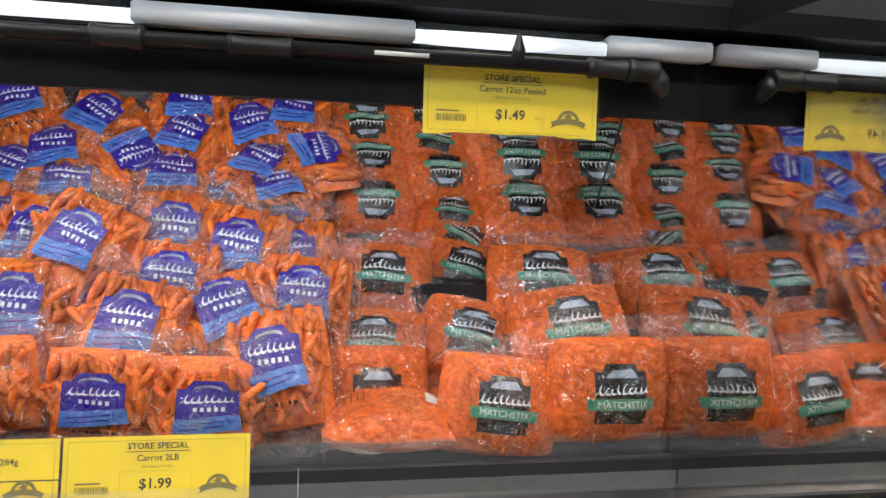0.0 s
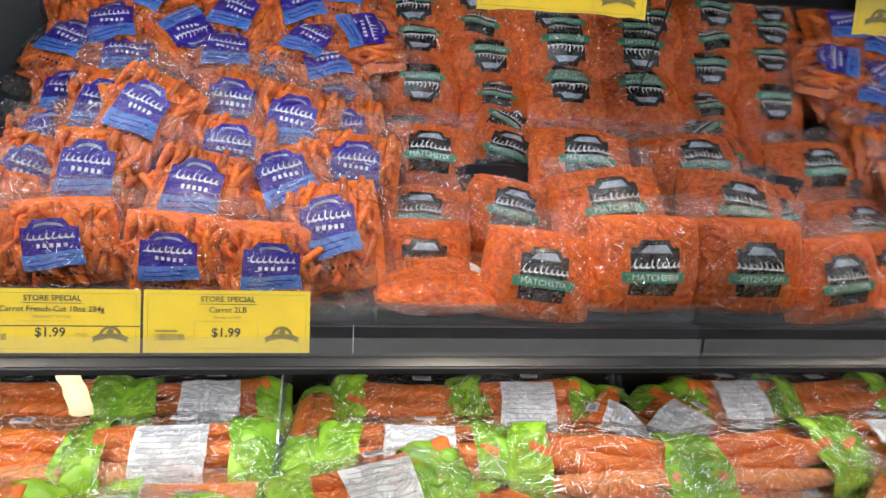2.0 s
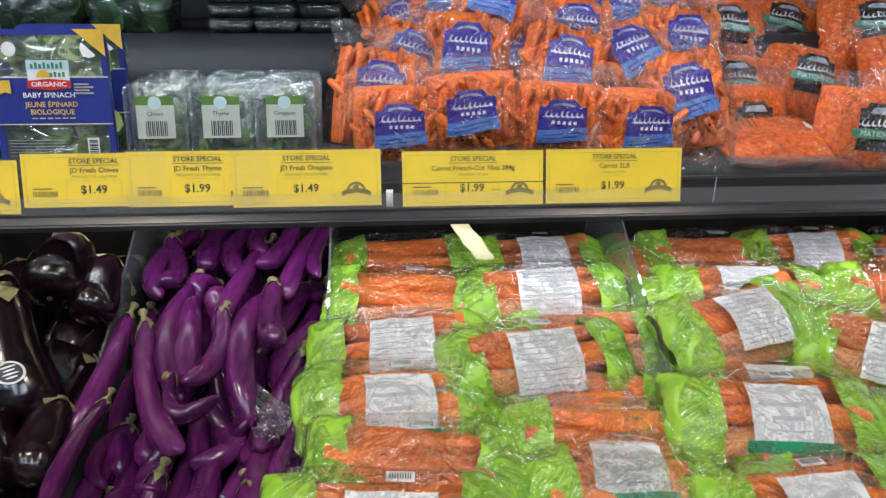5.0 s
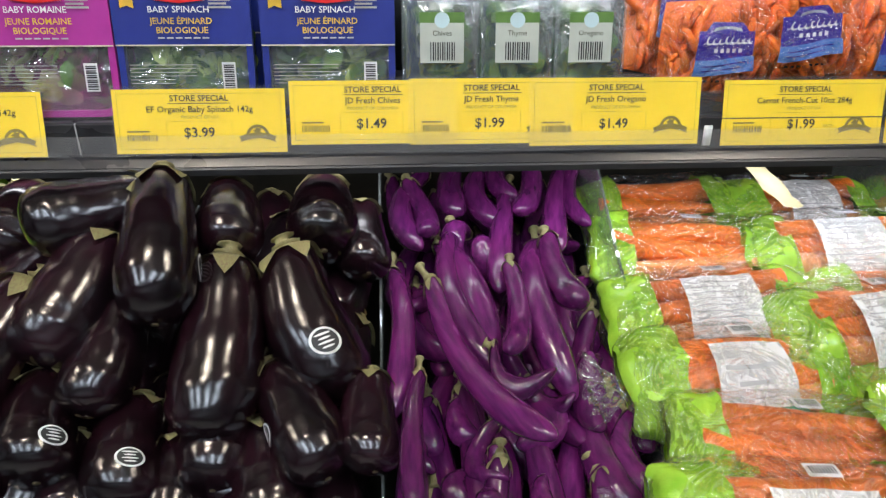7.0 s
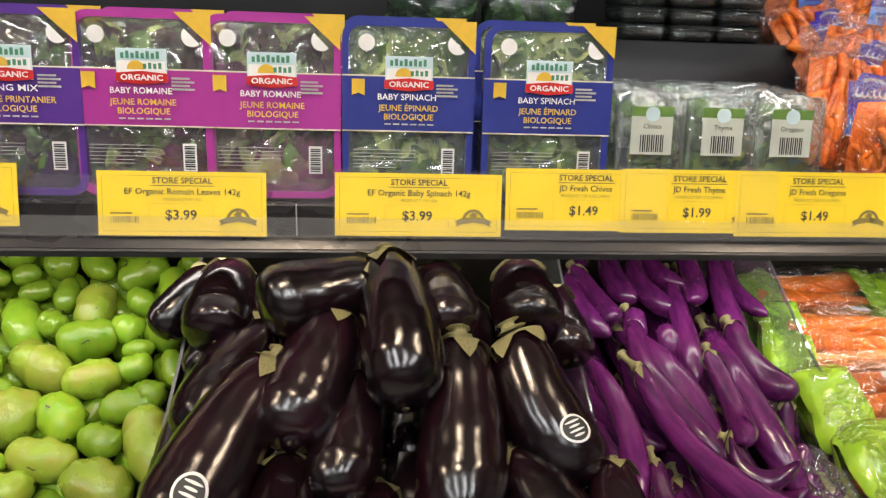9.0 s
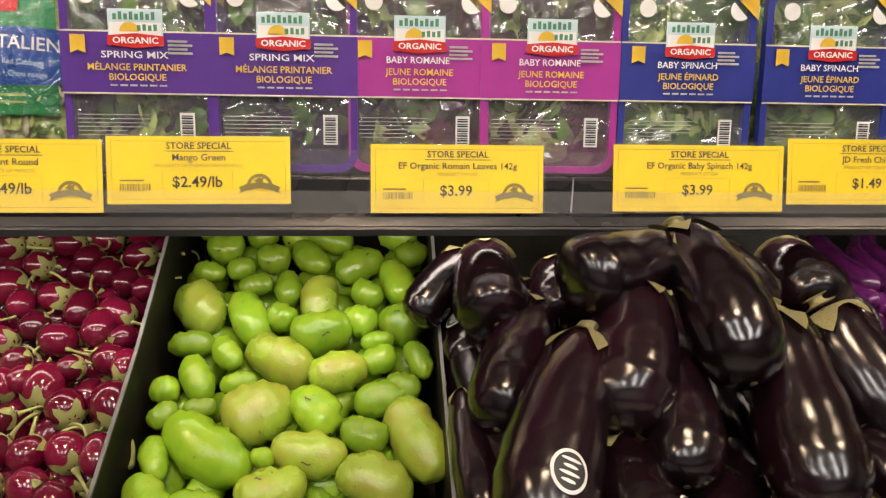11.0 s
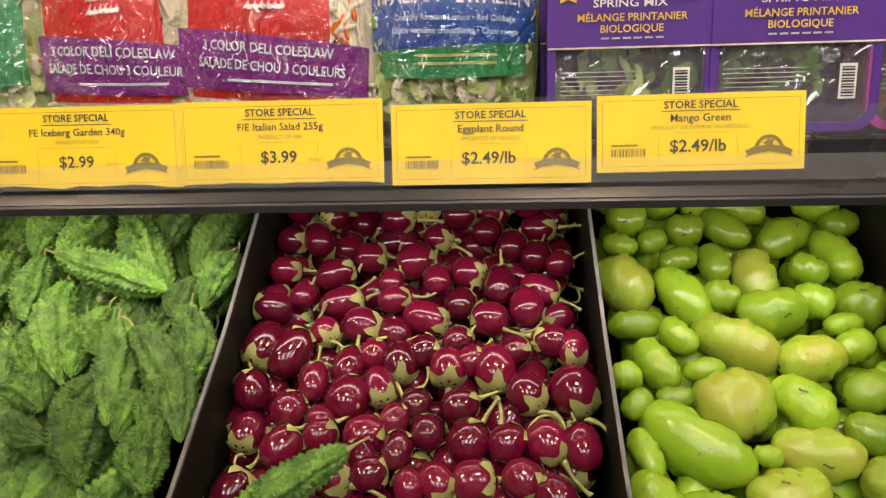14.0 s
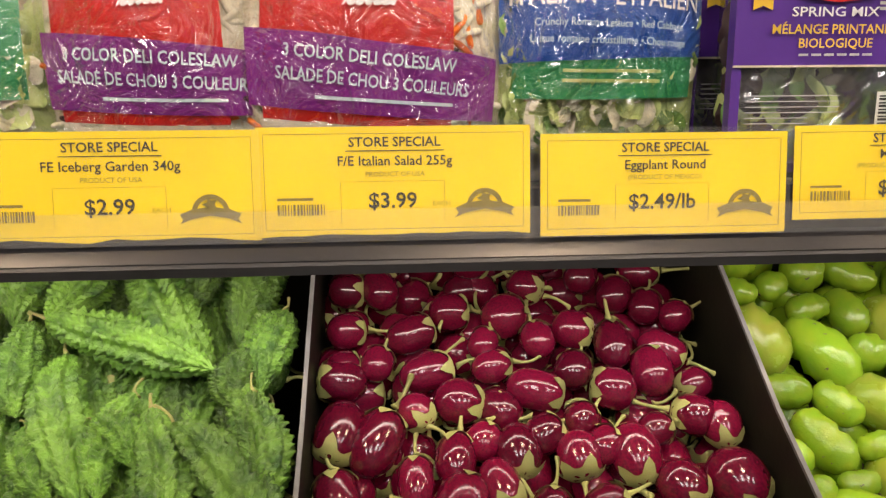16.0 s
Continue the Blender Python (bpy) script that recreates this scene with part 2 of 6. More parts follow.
PLUM = mat("plum_print", (0.24, 0.022, 0.24), 0.32, var=0.1, scale=20, coat=0.3, coat_bump=0.4)
BLUE = mat("blue_print", (0.012, 0.085, 0.36), 0.30, var=0.1, scale=20, coat=0.3, coat_bump=0.4)
GREEN_BAG = mat("green_print_film", (0.012, 0.25, 0.10), 0.30, var=0.1, scale=20, coat=0.3, coat_bump=0.4)
VIOLET = mat("violet_print", (0.095, 0.028, 0.26), 0.33, var=0.06, scale=30, coat=0.2)
MAGENTA = mat("magenta_print", (0.42, 0.035, 0.30), 0.33, var=0.06, scale=30, coat=0.2)
NAVY = mat("navy_print", (0.022, 0.036, 0.25), 0.33, var=0.06, scale=30, coat=0.2)
LOGO_BLUE = mat("pale_blue_print", (0.52, 0.68, 0.72), 0.4, var=0.05)
MIRROR = mat("mirror_glass", (0.72, 0.71, 0.70), 0.03, metal=1.0, var=0.03, scale=3, spread=0.01)
TUBE = glow("lamp_tube_glow", (0.88, 0.95, 1.0), 1.4)
PANEL = glow("ceiling_panel_glow", (1.0, 0.87, 0.68), 84.0)
PANEL_COOL = glow("cool_panel_glow", (0.80, 0.91, 1.0), 27.0)



def per_piece(m, low, high):
    """Lets the brightness change from one loose piece of a mesh to the next."""
    nt = m.node_tree
    b = nt.nodes["Principled BSDF"]
    link = b.inputs["Base Color"].links[0]
    geo, mr, hsv = nt.nodes.new("ShaderNodeNewGeometry"), nt.nodes.new("ShaderNodeMapRange"), nt.nodes.new("ShaderNodeHueSaturation")
    mr.inputs["To Min"].default_value, mr.inputs["To Max"].default_value = low, high
    nt.links.new(geo.outputs["Random Per Island"], mr.inputs[0])
    nt.links.new(mr.outputs[0], hsv.inputs["Value"])
    nt.links.new(link.from_socket, hsv.inputs["Color"])
    nt.links.new(hsv.outputs[0], b.inputs["Base Color"])


per_piece(STICK, 0.55, 1.15)
per_piece(LEAF, 0.6, 1.3)

# ---- mesh helpers ----


def finish(bm_or_mesh, name, material, smooth=True):
    if isinstance(bm_or_mesh, bmesh.types.BMesh):
        me = bpy.data.meshes.new(name)
        bm_or_mesh.normal_update()
        bm_or_mesh.to_mesh(me)
        bm_or_mesh.free()
    else:
        me = bm_or_mesh
    if not me.materials:
        me.materials.append(material)
    if smooth:
        me.polygons.foreach_set("use_smooth", [True] * len(me.polygons))
    return me


FINE = {"barcode", "ingredients", "fine_print", "badge_marks", "net_weight", "print", "border"}


def part(name, geo, material, parent=None, label="", smooth=True, m=None):
    """One mesh object under a thing or a part."""
    ob = new(name, finish(geo, name, material, smooth))
    if parent:
        ob.parent = parent
    if m is not None:
        ob.matrix_basis = m
    if label:
        ob["label"] = label
    if name in FINE:
        ob["kind"] = "stuff"
    return ob


def thing(name, label, category, group="", kind="", m=None):
    ob = new(name)
    ob.empty_display_size = 0.02
    if m is not None:
        ob.matrix_basis = m
    return tagged(ob, label, category, group, kind)


def raw(verts, faces):
    me = bpy.data.meshes.new("geo")
    me.from_pydata([tuple(v) for v in verts], [], faces)
    me.update()
    return me


def grid(fn, nu, nv, wrap_u=False, cap=False):
    """A sheet of nu x nv cells from fn(u, v), u and v in 0..1."""
    cols = nu if wrap_u else nu + 1
    verts = [fn(i / nu, j / nv) for j in range(nv + 1) for i in range(cols)]
    faces = []
    for j in range(nv):
        for i in range(nu):
            a, b = j * cols + i, j * cols + (i + 1) % cols
            faces.append((a, b, b + cols, a + cols))
    if cap:
        faces += [tuple(range(cols))[::-1], tuple(range(nv * cols, (nv + 1) * cols))]
    return raw(verts, faces)


def join(meshes):
    """One mesh out of several; the materials are kept per piece."""
    verts, faces, mats, idx = [], [], [], []
    for me in meshes:
        base = len(verts)
        verts += [tuple(v.co) for v in me.vertices]
        local = []
        for mt in me.materials:
            if mt not in mats:
                mats.append(mt)
            local.append(mats.index(mt))
        for p in me.polygons:
            faces.append([base + k for k in p.vertices])
            idx.append(local[p.material_index] if local else 0)
    out = raw(verts, faces)
    for mt in mats:
        out.materials.append(mt)
    if mats:
        out.polygons.foreach_set("material_index", idx)
    return out


def moved(me, m):
    me = me.copy()
    me.transform(m)
    return me


def lathe(profile, n=16, bend=0.0, lump=0.0, seed=0, squash=1.0):
    """A body along +x from (x, radius) pairs, bent sideways and slightly lumpy."""
    xs = [p[0] for p in profile]
    length = xs[-1] - xs[0]
    verts, faces = [], []
    for x, r in profile:
        u = (x - xs[0]) / length
        cy = bend * (u - 0.5) ** 2 * 4 * length
        for k in range(n):
            a = 2 * math.pi * k / n
            rr = r * (1 + lump * noise.noise(Vector((x * 25 + seed, math.cos(a) * 1.2, math.sin(a) * 1.2))))
            verts.append((x, cy + rr * math.cos(a), rr * math.sin(a) * squash))
    m = len(profile)
    for j in range(m - 1):
        for k in range(n):
            a, b = j * n + k, j * n + (k + 1) % n
            faces.append((a, a + n, b + n, b))
    faces += [tuple(range(n)), tuple(range((m - 1) * n, m * n))[::-1]]
    return raw(verts, faces)


def smooth_profile(points, steps):
    """Catmull-Rom through (x, r) pairs."""
    pts = np.array(points, float)
    t = np.linspace(0, len(pts) - 1, steps)
    out = []
    for v in t:
        i = min(int(v), len(pts) - 2)
        f = v - i
        p0, p1, p2, p3 = pts[max(i - 1, 0)], pts[i], pts[i + 1], pts[min(i + 2, len(pts) - 1)]
        q = 0.5 * (2 * p1 + (p2 - p0) * f + (2 * p0 - 5 * p1 + 4 * p2 - p3) * f ** 2 + (3 * p1 - p0 - 3 * p2 + p3) * f ** 3)
        out.append((float(q[0]), max(float(q[1]), 0.0004)))
    return out


def box(x0, x1, y0, y1, z0, z1, bevel=0.002):
    bm = bmesh.new()
    bmesh.ops.create_cube(bm, size=1, matrix=Matrix.Translation(((x0 + x1) / 2, (y0 + y1) / 2, (z0 + z1) / 2)) @ Matrix.Diagonal((x1 - x0, y1 - y0, z1 - z0, 1)))
    if bevel:
        bmesh.ops.bevel(bm, geom=bm.edges[:], offset=bevel, segments=2, affect="EDGES")
    return bm


def extrude_yz(points, x0, x1):
    """A bar along x with the (y, z) outline given."""
    n = len(points)
    verts = [(x, y, z) for x in (x0, x1) for y, z in points]
    faces = [(i, (i + 1) % n, n + (i + 1) % n, n + i) for i in range(n)] + [tuple(range(n))[::-1], tuple(range(n, 2 * n))]
    return raw(verts, faces)


def outline(points, depth=0.0006):
    """A flat plate in the x-z plane facing -y, from an outline."""
    n = len(points)
    verts = [(x, y, z) for y in (0, depth) for x, z in points]
    faces = [tuple(range(n)), tuple(range(n, 2 * n))[::-1]] + [(i, n + i, n + (i + 1) % n, (i + 1) % n) for i in range(n)]
    return raw(verts, faces)


def rect(x0, x1, z0, z1, depth=0.0006):
    return outline([(x0, z0), (x1, z0), (x1, z1), (x0, z1)], depth)


def rounded(w, h, r, n=5):
    pts = []
    for cx, cz, a0 in ((w / 2 - r, -h / 2 + r, -90), (w / 2 - r, h / 2 - r, 0), (-w / 2 + r, h / 2 - r, 90), (-w / 2 + r, -h / 2 + r, 180)):
        for k in range(n + 1):
            a = radians(a0 + 90 * k / n)
            pts.append((cx + r * math.cos(a), cz + r * math.sin(a)))
    return pts


TEXTS = {}


def words(text, size, bold=0.0, fit_width=0.0):
    """Printed words as a flat mesh in the x-z plane, centred, facing -y."""
    key = (text, size, bold, fit_width)
    if key not in TEXTS:
        cu = bpy.data.curves.new("words", "FONT")
        cu.body, cu.size, cu.align_x, cu.align_y, cu.offset, cu.resolution_u = text, size, "CENTER", "CENTER", bold, 2
        ob = bpy.data.objects.new("words", cu)
        scene.collection.objects.link(ob)
        dg = bpy.context.evaluated_depsgraph_get()
        me = bpy.data.meshes.new_from_object(ob.evaluated_get(dg))
        bpy.data.objects.remove(ob)
        me.materials.clear()
        if fit_width:
            xs = [v.co.x for v in me.vertices]
            me.transform(Matrix.Diagonal((fit_width / (max(xs) - min(xs)), 1, 1, 1)))
        me.transform(Matrix.Rotation(radians(90), 4, "X"))
        TEXTS[key] = me
    return TEXTS[key].copy()


def shift(x, y, z):
    return Matrix.Translation((x, y, z))


def inked(me, material):
    me.materials.clear()
    me.materials.append(material)
    return me


# ---- the refrigerated case ----
LEFT, MIRROR_X = -3.0, 0.74
SHELF_Z, RAIL_Y = 1.222, 0.888

tagged(part("floor", box(-6, 4, -4, 3, -0.1, 0.0, 0), FLOOR), "pale vinyl store floor", "floor", kind="structure")
tagged(part("ceiling", box(-6, 4, -4, 3, 3.4, 3.5, 0), CEIL), "white store ceiling above the aisle", "ceiling", kind="structure")
for nm, b in (("wall_north", (-6, 4, 2.9, 3.0)), ("wall_south", (-6, 4, -4.1, -4.0)), ("wall_east", (4.0, 4.1, -4, 3)), ("wall_west", (-6.1, -6.0, -4, 3))):
    tagged(part(nm, box(*b, 0, 3.4, 0), WALL), "plain painted store wall", "wall", kind="structure")

case = thing("refrigerated_case", "black open-front refrigerated produce case with a shelf", "display case", kind="structure")
part("front_panel", box(LEFT, 1.0, 0.44, 0.47, 0.02, 0.80, 0.004), DARK_METAL, case)
part("deck", extrude_yz([(0.47, 0.70), (0.47, 0.74), (1.25, 0.90), (1.25, 0.86)], LEFT, MIRROR_X), BIN, case, smooth=False)
part("back_panel", box(LEFT, 1.0, 1.60, 1.64, 0.02, 2.2, 0), BLACK, case, smooth=False)
part("lower_back_panel", box(LEFT, MIRROR_X, 1.22, 1.24, 0.88, 1.16, 0), BIN, case, smooth=False)
part("shelf", box(LEFT, MIRROR_X, 0.905, 1.60, 1.190, SHELF_Z, 0.002), DARK_METAL, case)
part("shelf_riser", box(LEFT, MIRROR_X, 1.17, 1.58, SHELF_Z, 1.405, 0.003), BLACK, case)
# ticket rail: a dark channel with a bright lower edge
part("ticket_rail", extrude_yz([(0.893, 1.222), (0.897, 1.224), (0.906, 1.224), (0.906, 1.168), (0.880, 1.168), (0.878, 1.174), (0.886, 1.182), (0.895, 1.186)], LEFT, MIRROR_X), DARK_RAIL, case, smooth=False)
part("rail_edge", extrude_yz([(0.8765, 1.1635), (0.8765, 1.1705), (0.8785, 1.173), (0.905, 1.1665), (0.905, 1.1635)], LEFT, MIRROR_X), DARK_METAL, case, "shiny dark lower lip", smooth=False)
part("clear_fence", box(LEFT, MIRROR_X - 0.002, 0.907, 0.909, SHELF_Z, 1.252, 0), CLEAR, case, "clear plastic product stop", smooth=False).visible_shadow = False
part("rail_lip", box(LEFT, MIRROR_X - 0.002, 0.8775, 0.8783, 1.1885, 1.2125, 0), LIP, case, "clear plastic ticket lip", smooth=False).visible_shadow = False
for x in (0.262, -0.98, -2.2):
    part("rail_joint", box(x - 0.0007, x + 0.0007, 0.8925, 0.896, 1.186, 1.2235, 0), INK_GREY, case, smooth=False)
# canopy above
part("canopy", extrude_yz([(0.90, 1.754), (0.84, 1.757), (0.83, 1.78), (0.83, 2.15), (1.6, 2.15), (1.6, 1.754)], LEFT, 1.0), BLACK, case, smooth=False)
part("canopy_rail", extrude_yz([(0.886, 1.656), (0.884, 1.700), (0.888, 1.704), (0.90, 1.754), (0.91, 1.754), (0.905, 1.656)], LEFT, MIRROR_X), VALANCE, case, smooth=False)
part("side_wall", box(MIRROR_X + 0.004, 1.0, 0.47, 1.6, 0.02, 2.2, 0), BLACK, case, smooth=False)
part("left_wall", box(LEFT - 0.04, LEFT, 0.47, 1.6, 0.02, 2.2, 0), BLACK, case, smooth=False)
mirror = tagged(part("mirror_panel", box(MIRROR_X, MIRROR_X + 0.004, 0.50, 1.60, 0.75, 1.754, 0), MIRROR, smooth=False), "mirrored end panel of the produce case", "mirror", kind="structure")
part("mirror_seam", box(0, 0.0012, -0.001, 0.001, -0.10, 0.10, 0), BLACK, mirror, "dark seam in the mirror", smooth=False, m=pose(MIRROR_X - 0.0012, 1.15, 1.62, 33, 0, 0))

# strip lamp with clear cover, white end plates and the black mist pipe
lamp = thing("strip_lamp", "cool white tube lamp in a clear cover under the canopy", "lamp", m=shift(0, 0, 0))
for x0, x1 in ((-2.9, -1.6), (-1.55, 0.08), (0.385, 0.60)):
    part("tube", lathe(smooth_profile([(x0, 0.0), (x0 + 0.004, 0.008), (x1 - 0.004, 0.008), (x1, 0.0)], 14), 12), TUBE, lamp, "glowing white tube", m=shift(0, 0.868, 1.730))
    part("cover", lathe([(x0, 0.016), (x1, 0.016)], 14), CLEAR, lamp, "clear plastic cover", m=shift(0, 0.868, 1.730))
for x0, x1 in ((0.085, 0.38), (0.605, 0.735)):
    part("white_cover", box(x0, x1, 0.852, 0.882, 1.722, 1.744, 0.002), COVER, lamp, "white blank cover")
pipe = thing("mist_pipe", "black misting pipe with couplings and nozzles", "pipe")
part("tube", lathe([(LEFT + 0.01, 0.008), (0.655, 0.008)], 14), BLACK, pipe, m=shift(0, 0.856, 1.706))
for x0, x1, r in ((0.045, 0.10, 0.0135), (0.18, 0.25, 0.011), (0.58, 0.63, 0.012), (0.628, 0.668, 0.014), (-0.35, -0.29, 0.013), (-1.1, -1.04, 0.013)):
    part("coupling", lathe(smooth_profile([(x0, r * 0.7), (x0 + 0.004, r), (x0 + 0.012, r * 0.86), (x1 - 0.012, r * 0.9), (x1 - 0.004, r), (x1, r * 0.7)], 18), 16), BLACK, pipe, m=shift(0, 0.856, 1.706))
part("end_elbow", lathe(smooth_profile([(0, 0.009), (0.012, 0.012), (0.02, 0.009), (0.03, 0.006)], 10), 12), BLACK, pipe, m=pose(0.664, 0.856, 1.706, 0, 60, 0))
for x in (0.497,):
    part("nozzle", lathe(smooth_profile([(0, 0.005), (0.012, 0.008), (0.022, 0.005), (0.03, 0.003)], 10), 10), BLACK, pipe, m=pose(x, 0.852, 1.706, 0, 90 if x < 0.3 else -90, 0))
part("pipe_print", rect(0.335, 0.395, 1.7035, 1.7085), TEXT_WHITE, pipe, "white printed lettering", m=shift(0, 0.8473, 0))

# bin dividers
for x, clear in ((-1.858, False), (-1.463, False), (-1.124, False), (-0.632, True), (-0.322, True), (0.165, True), (-2.30, False)):
    d = thing("bin_divider", "clear acrylic bin divider" if clear else "black plastic bin divider with a pale edge", "divider", "bin dividers", kind="structure")
    top = 0.045 if clear else 0.03
    pts = [(0.48, 0.745), (1.215, 0.90), (1.215, 1.155), (1.06, 1.10 + top), (0.885, 1.0 + top), (0.60, 0.87 + top), (0.48, 0.80)]
    t = 0.0013 if clear else 0.0016
    p = part("panel", extrude_yz(pts, x - t, x + t), PANE if clear else BIN, d, smooth=False)
    # edge strip along the top, paler than the panel on black dividers
    e = [(0.60, 0.87 + top), (0.885, 1.0 + top), (1.06, 1.10 + top)]
    part("edge", extrude_yz([(y, z + 0.0015) for y, z in e] + [(y, z - 0.002) for y, z in e[::-1]], x - t - 0.0003, x + t + 0.0003), PANE if clear else BIN_EDGE, d, smooth=False)
    if clear:
        p.visible_shadow = False

# store lighting behind the camera
for x in (-3.3, -1.25, 0.8):
    cl = thing("ceiling_light", "small square warm white ceiling light", "ceiling light", "warm ceiling lights", m=shift(x, -0.05, 3.4))
    part("frame", box(-0.20, 0.20, -0.20, 0.20, -0.03, 0.0, 0.004), WHITE, cl)
    part("diffuser", box(-0.17, 0.17, -0.17, 0.17, -0.036, -0.031, 0), PANEL, cl)
for x in (-3.2, -1.9, -0.6, 0.7):
    cl = thing("ceiling_light", "long cool white ceiling light panel", "ceiling light", "long ceiling lights", m=shift(x, -1.75, 3.4))
    part("frame", box(-0.18, 0.18, -0.85, 0.85, -0.03, 0.0, 0.004), WHITE, cl)
    part("diffuser", box(-0.15, 0.15, -0.82, 0.82, -0.036, -0.031, 0), PANEL_COOL, cl)

# ---- price tickets ----


def logo(ink):
    """A plain badge: an arch over a ribbon."""
    arch = [(0.0135 * math.cos(a), 0.0135 * math.sin(a)) for a in np.linspace(0, math.pi, 15)] + [(0.010 * math.cos(a), 0.010 * math.sin(a)) for a in np.linspace(math.pi, 0, 15)]
    ribbon = [(-0.022, -0.008), (-0.014, -0.0045), (0, -0.002), (0.014, -0.0045), (0.022, -0.008), (0.0195, -0.0045), (0.022, -0.001), (0.014, 0.0025), (0, 0.0045), (-0.014, 0.0025), (-0.022, -0.001), (-0.0195, -0.0045)]
    star = [(0.006 * math.cos(a) * (1 if k % 2 else 0.5), 0.006 * math.sin(a) * (1 if k % 2 else 0.5) + 0.006) for k, a in enumerate(np.linspace(0, 2 * math.pi, 11)[:-1])]
    return join([inked(moved(outline(o, 0.0002), shift(0, d, 0)), ink) for o, d in ((arch, 0), (ribbon, -0.0001), (star, 0))])


def ticket(x, z, y, lines, price, small, w=0.2, h=0.078, tilt=0.0, lean=12.5, torn=0.0, suffix=""):
    """A yellow card in a clear sleeve, its lower left corner at x, z."""
    t = thing("price_ticket", "yellow price ticket for %s" % lines.lower(), "price tag", "price tickets along the rail", m=pose(x, y, z, -lean, tilt, 0))
    top = [(w, 0), (w, h), (0, h), (0, 0)]
    if torn:
        top += [(w * k / 12, 0.0035 * torn * (0.5 + noise.noise(Vector((k * 1.7, x * 9, 0))))) for k in range(1, 12)]
    part("card", outline(top[1:] + top[:1] if not torn else [(w, 0), (w, h), (0, h), (0, 0)] + top[4:], 0.0006), YELLOW, t, smooth=False)
    b = 0.005
    frame_lines = [rect(b, w - b, h - b - 0.0004, h - b, 0.0001), rect(b, w - b, b, b + 0.0004, 0.0001), rect(b, b + 0.0004, b, h - b, 0.0001), rect(w - b - 0.0004, w - b, b, h - b, 0.0001)]
    px0, px1 = w * 0.30, w * 0.68
    frame_lines += [rect(px0, px1, h * 0.50, h * 0.503, 0.0001), rect(px0, px0 + 0.0003, h * 0.12, h * 0.5, 0.0001), rect(px1, px1 + 0.0003, h * 0.12, h * 0.5, 0.0001)]
    part("border", moved(join(frame_lines), shift(0, -0.0003, 0)), INK_SOFT, t, "faint printed border", smooth=False)
    cx = w * 0.5
    head = [moved(words("STORE SPECIAL", 0.0098, 0.00015), shift(cx, -0.0009, h * 0.855)), moved(rect(-0.036, 0.036, 0, 0.0007, 0.0001), shift(cx, -0.0009, h * 0.775)),
            moved(words(lines, 0.0100, 0.0001), shift(cx, -0.0009, h * 0.685)), moved(words(price, 0.0160, 0.00025), shift(cx - 0.002, -0.0009, h * 0.32))]
    part("lettering", join(head), INK, t, "dark bold lettering", smooth=False)
    faint = [moved(words(small, 0.0052), shift(cx, -0.0009, h * 0.565))]
    if suffix:
        faint.append(moved(words(suffix, 0.0052), shift(cx + 0.034, -0.0004, h * 0.29)))
    rnd = random.Random(round(x * 1000))
    bx = w * 0.07
    while bx < w * 0.24:
        bw = rnd.choice((0.0006, 0.0010, 0.0016))
        faint.append(moved(rect(bx, bx + bw, h * 0.20, h * 0.30, 0.0001), shift(0, -0.0009, 0)))
        bx += bw + rnd.choice((0.0007, 0.0012))
    faint.append(moved(rect(w * 0.07, w * 0.2, h * 0.335, h * 0.36, 0.0001), shift(0, -0.0004, 0)))
    part("barcode", join(faint), INK_SOFT, t, "small print and bar code", smooth=False)
    part("badge", moved(logo(INK_SOFT), shift(w * 0.83, -0.0010, h * 0.26)), INK_SOFT, t, "grey printed badge", smooth=False)
    s = part("sleeve", rect(-0.002, w + 0.002, -0.001, h + 0.004, 0.0004), SLEEVE, t, "clear plastic sleeve", smooth=False, m=shift(0, -0.0028, 0))
    s.visible_shadow = False
    return t


TY = RAIL_Y - 0.003
ticket(-2.085, 1.189, TY - 0.002, "FE Iceberg Garden 340g", "$2.99", "PRODUCT OF USA", 0.208, 0.080, torn=1, suffix="EACH")
ticket(-1.879, 1.190, TY, "F/E Italian Salad 255g", "$3.99", "PRODUCT OF USA", 0.200, 0.080, torn=1, suffix="EACH")
ticket(-1.671, 1.187, TY, "Eggplant Round", "$2.49/lb", "(PRODUCT OF MEXICO)", 0.189, 0.076)
ticket(-1.477, 1.196, TY, "Mango Green", "$2.49/lb", "(PRODUCT OF DOMINICAN REPUBLIC)", 0.189, 0.071, tilt=-0.3)
ticket(-1.203, 1.187, TY, "EF Organic Romain Leaves 142g", "$3.99", "PRODUCT OF USA", 0.189, 0.074)
ticket(-0.935, 1.189, TY, "EF Organic Baby Spinach 142g", "$3.99", "PRODUCT OF USA", 0.197, 0.074)
ticket(-0.733, 1.197, TY + 0.002, "JD Fresh Chives", "$1.49", "PRODUCT OF COLOMBIA", 0.195, 0.074)
ticket(-0.592, 1.196, TY, "JD Fresh Thyme", "$1.99", "PRODUCT OF COLOMBIA", 0.195, 0.077)
ticket(-0.448, 1.193, TY - 0.002, "JD Fresh Oregano", "$1.49", "PRODUCT OF COLOMBIA", 0.209, 0.080)
ticket(-0.208, 1.189, TY + 0.001, "Carrot French-Cut 10oz 284g", "$1.99", "PRODUCT OF USA", 0.206, 0.079, suffix="EACH")
ticket(0.002, 1.190, TY - 0.001, "Carrot 2LB", "$1.99", "Product of USA", 0.204, 0.079)
ticket(0.394, 1.624, 0.872, "Carrot 12oz Peeled", "$1.49", "PRODUCT OF USA", 0.208, 0.078, lean=2, torn=1, suffix="EACH")
tagged(part("blank_ticket", box(-0.232, -0.222, 0.884, 0.886, 1.190, 1.215, 0), PAPER), "small blank white tag in the rail", "price tag")

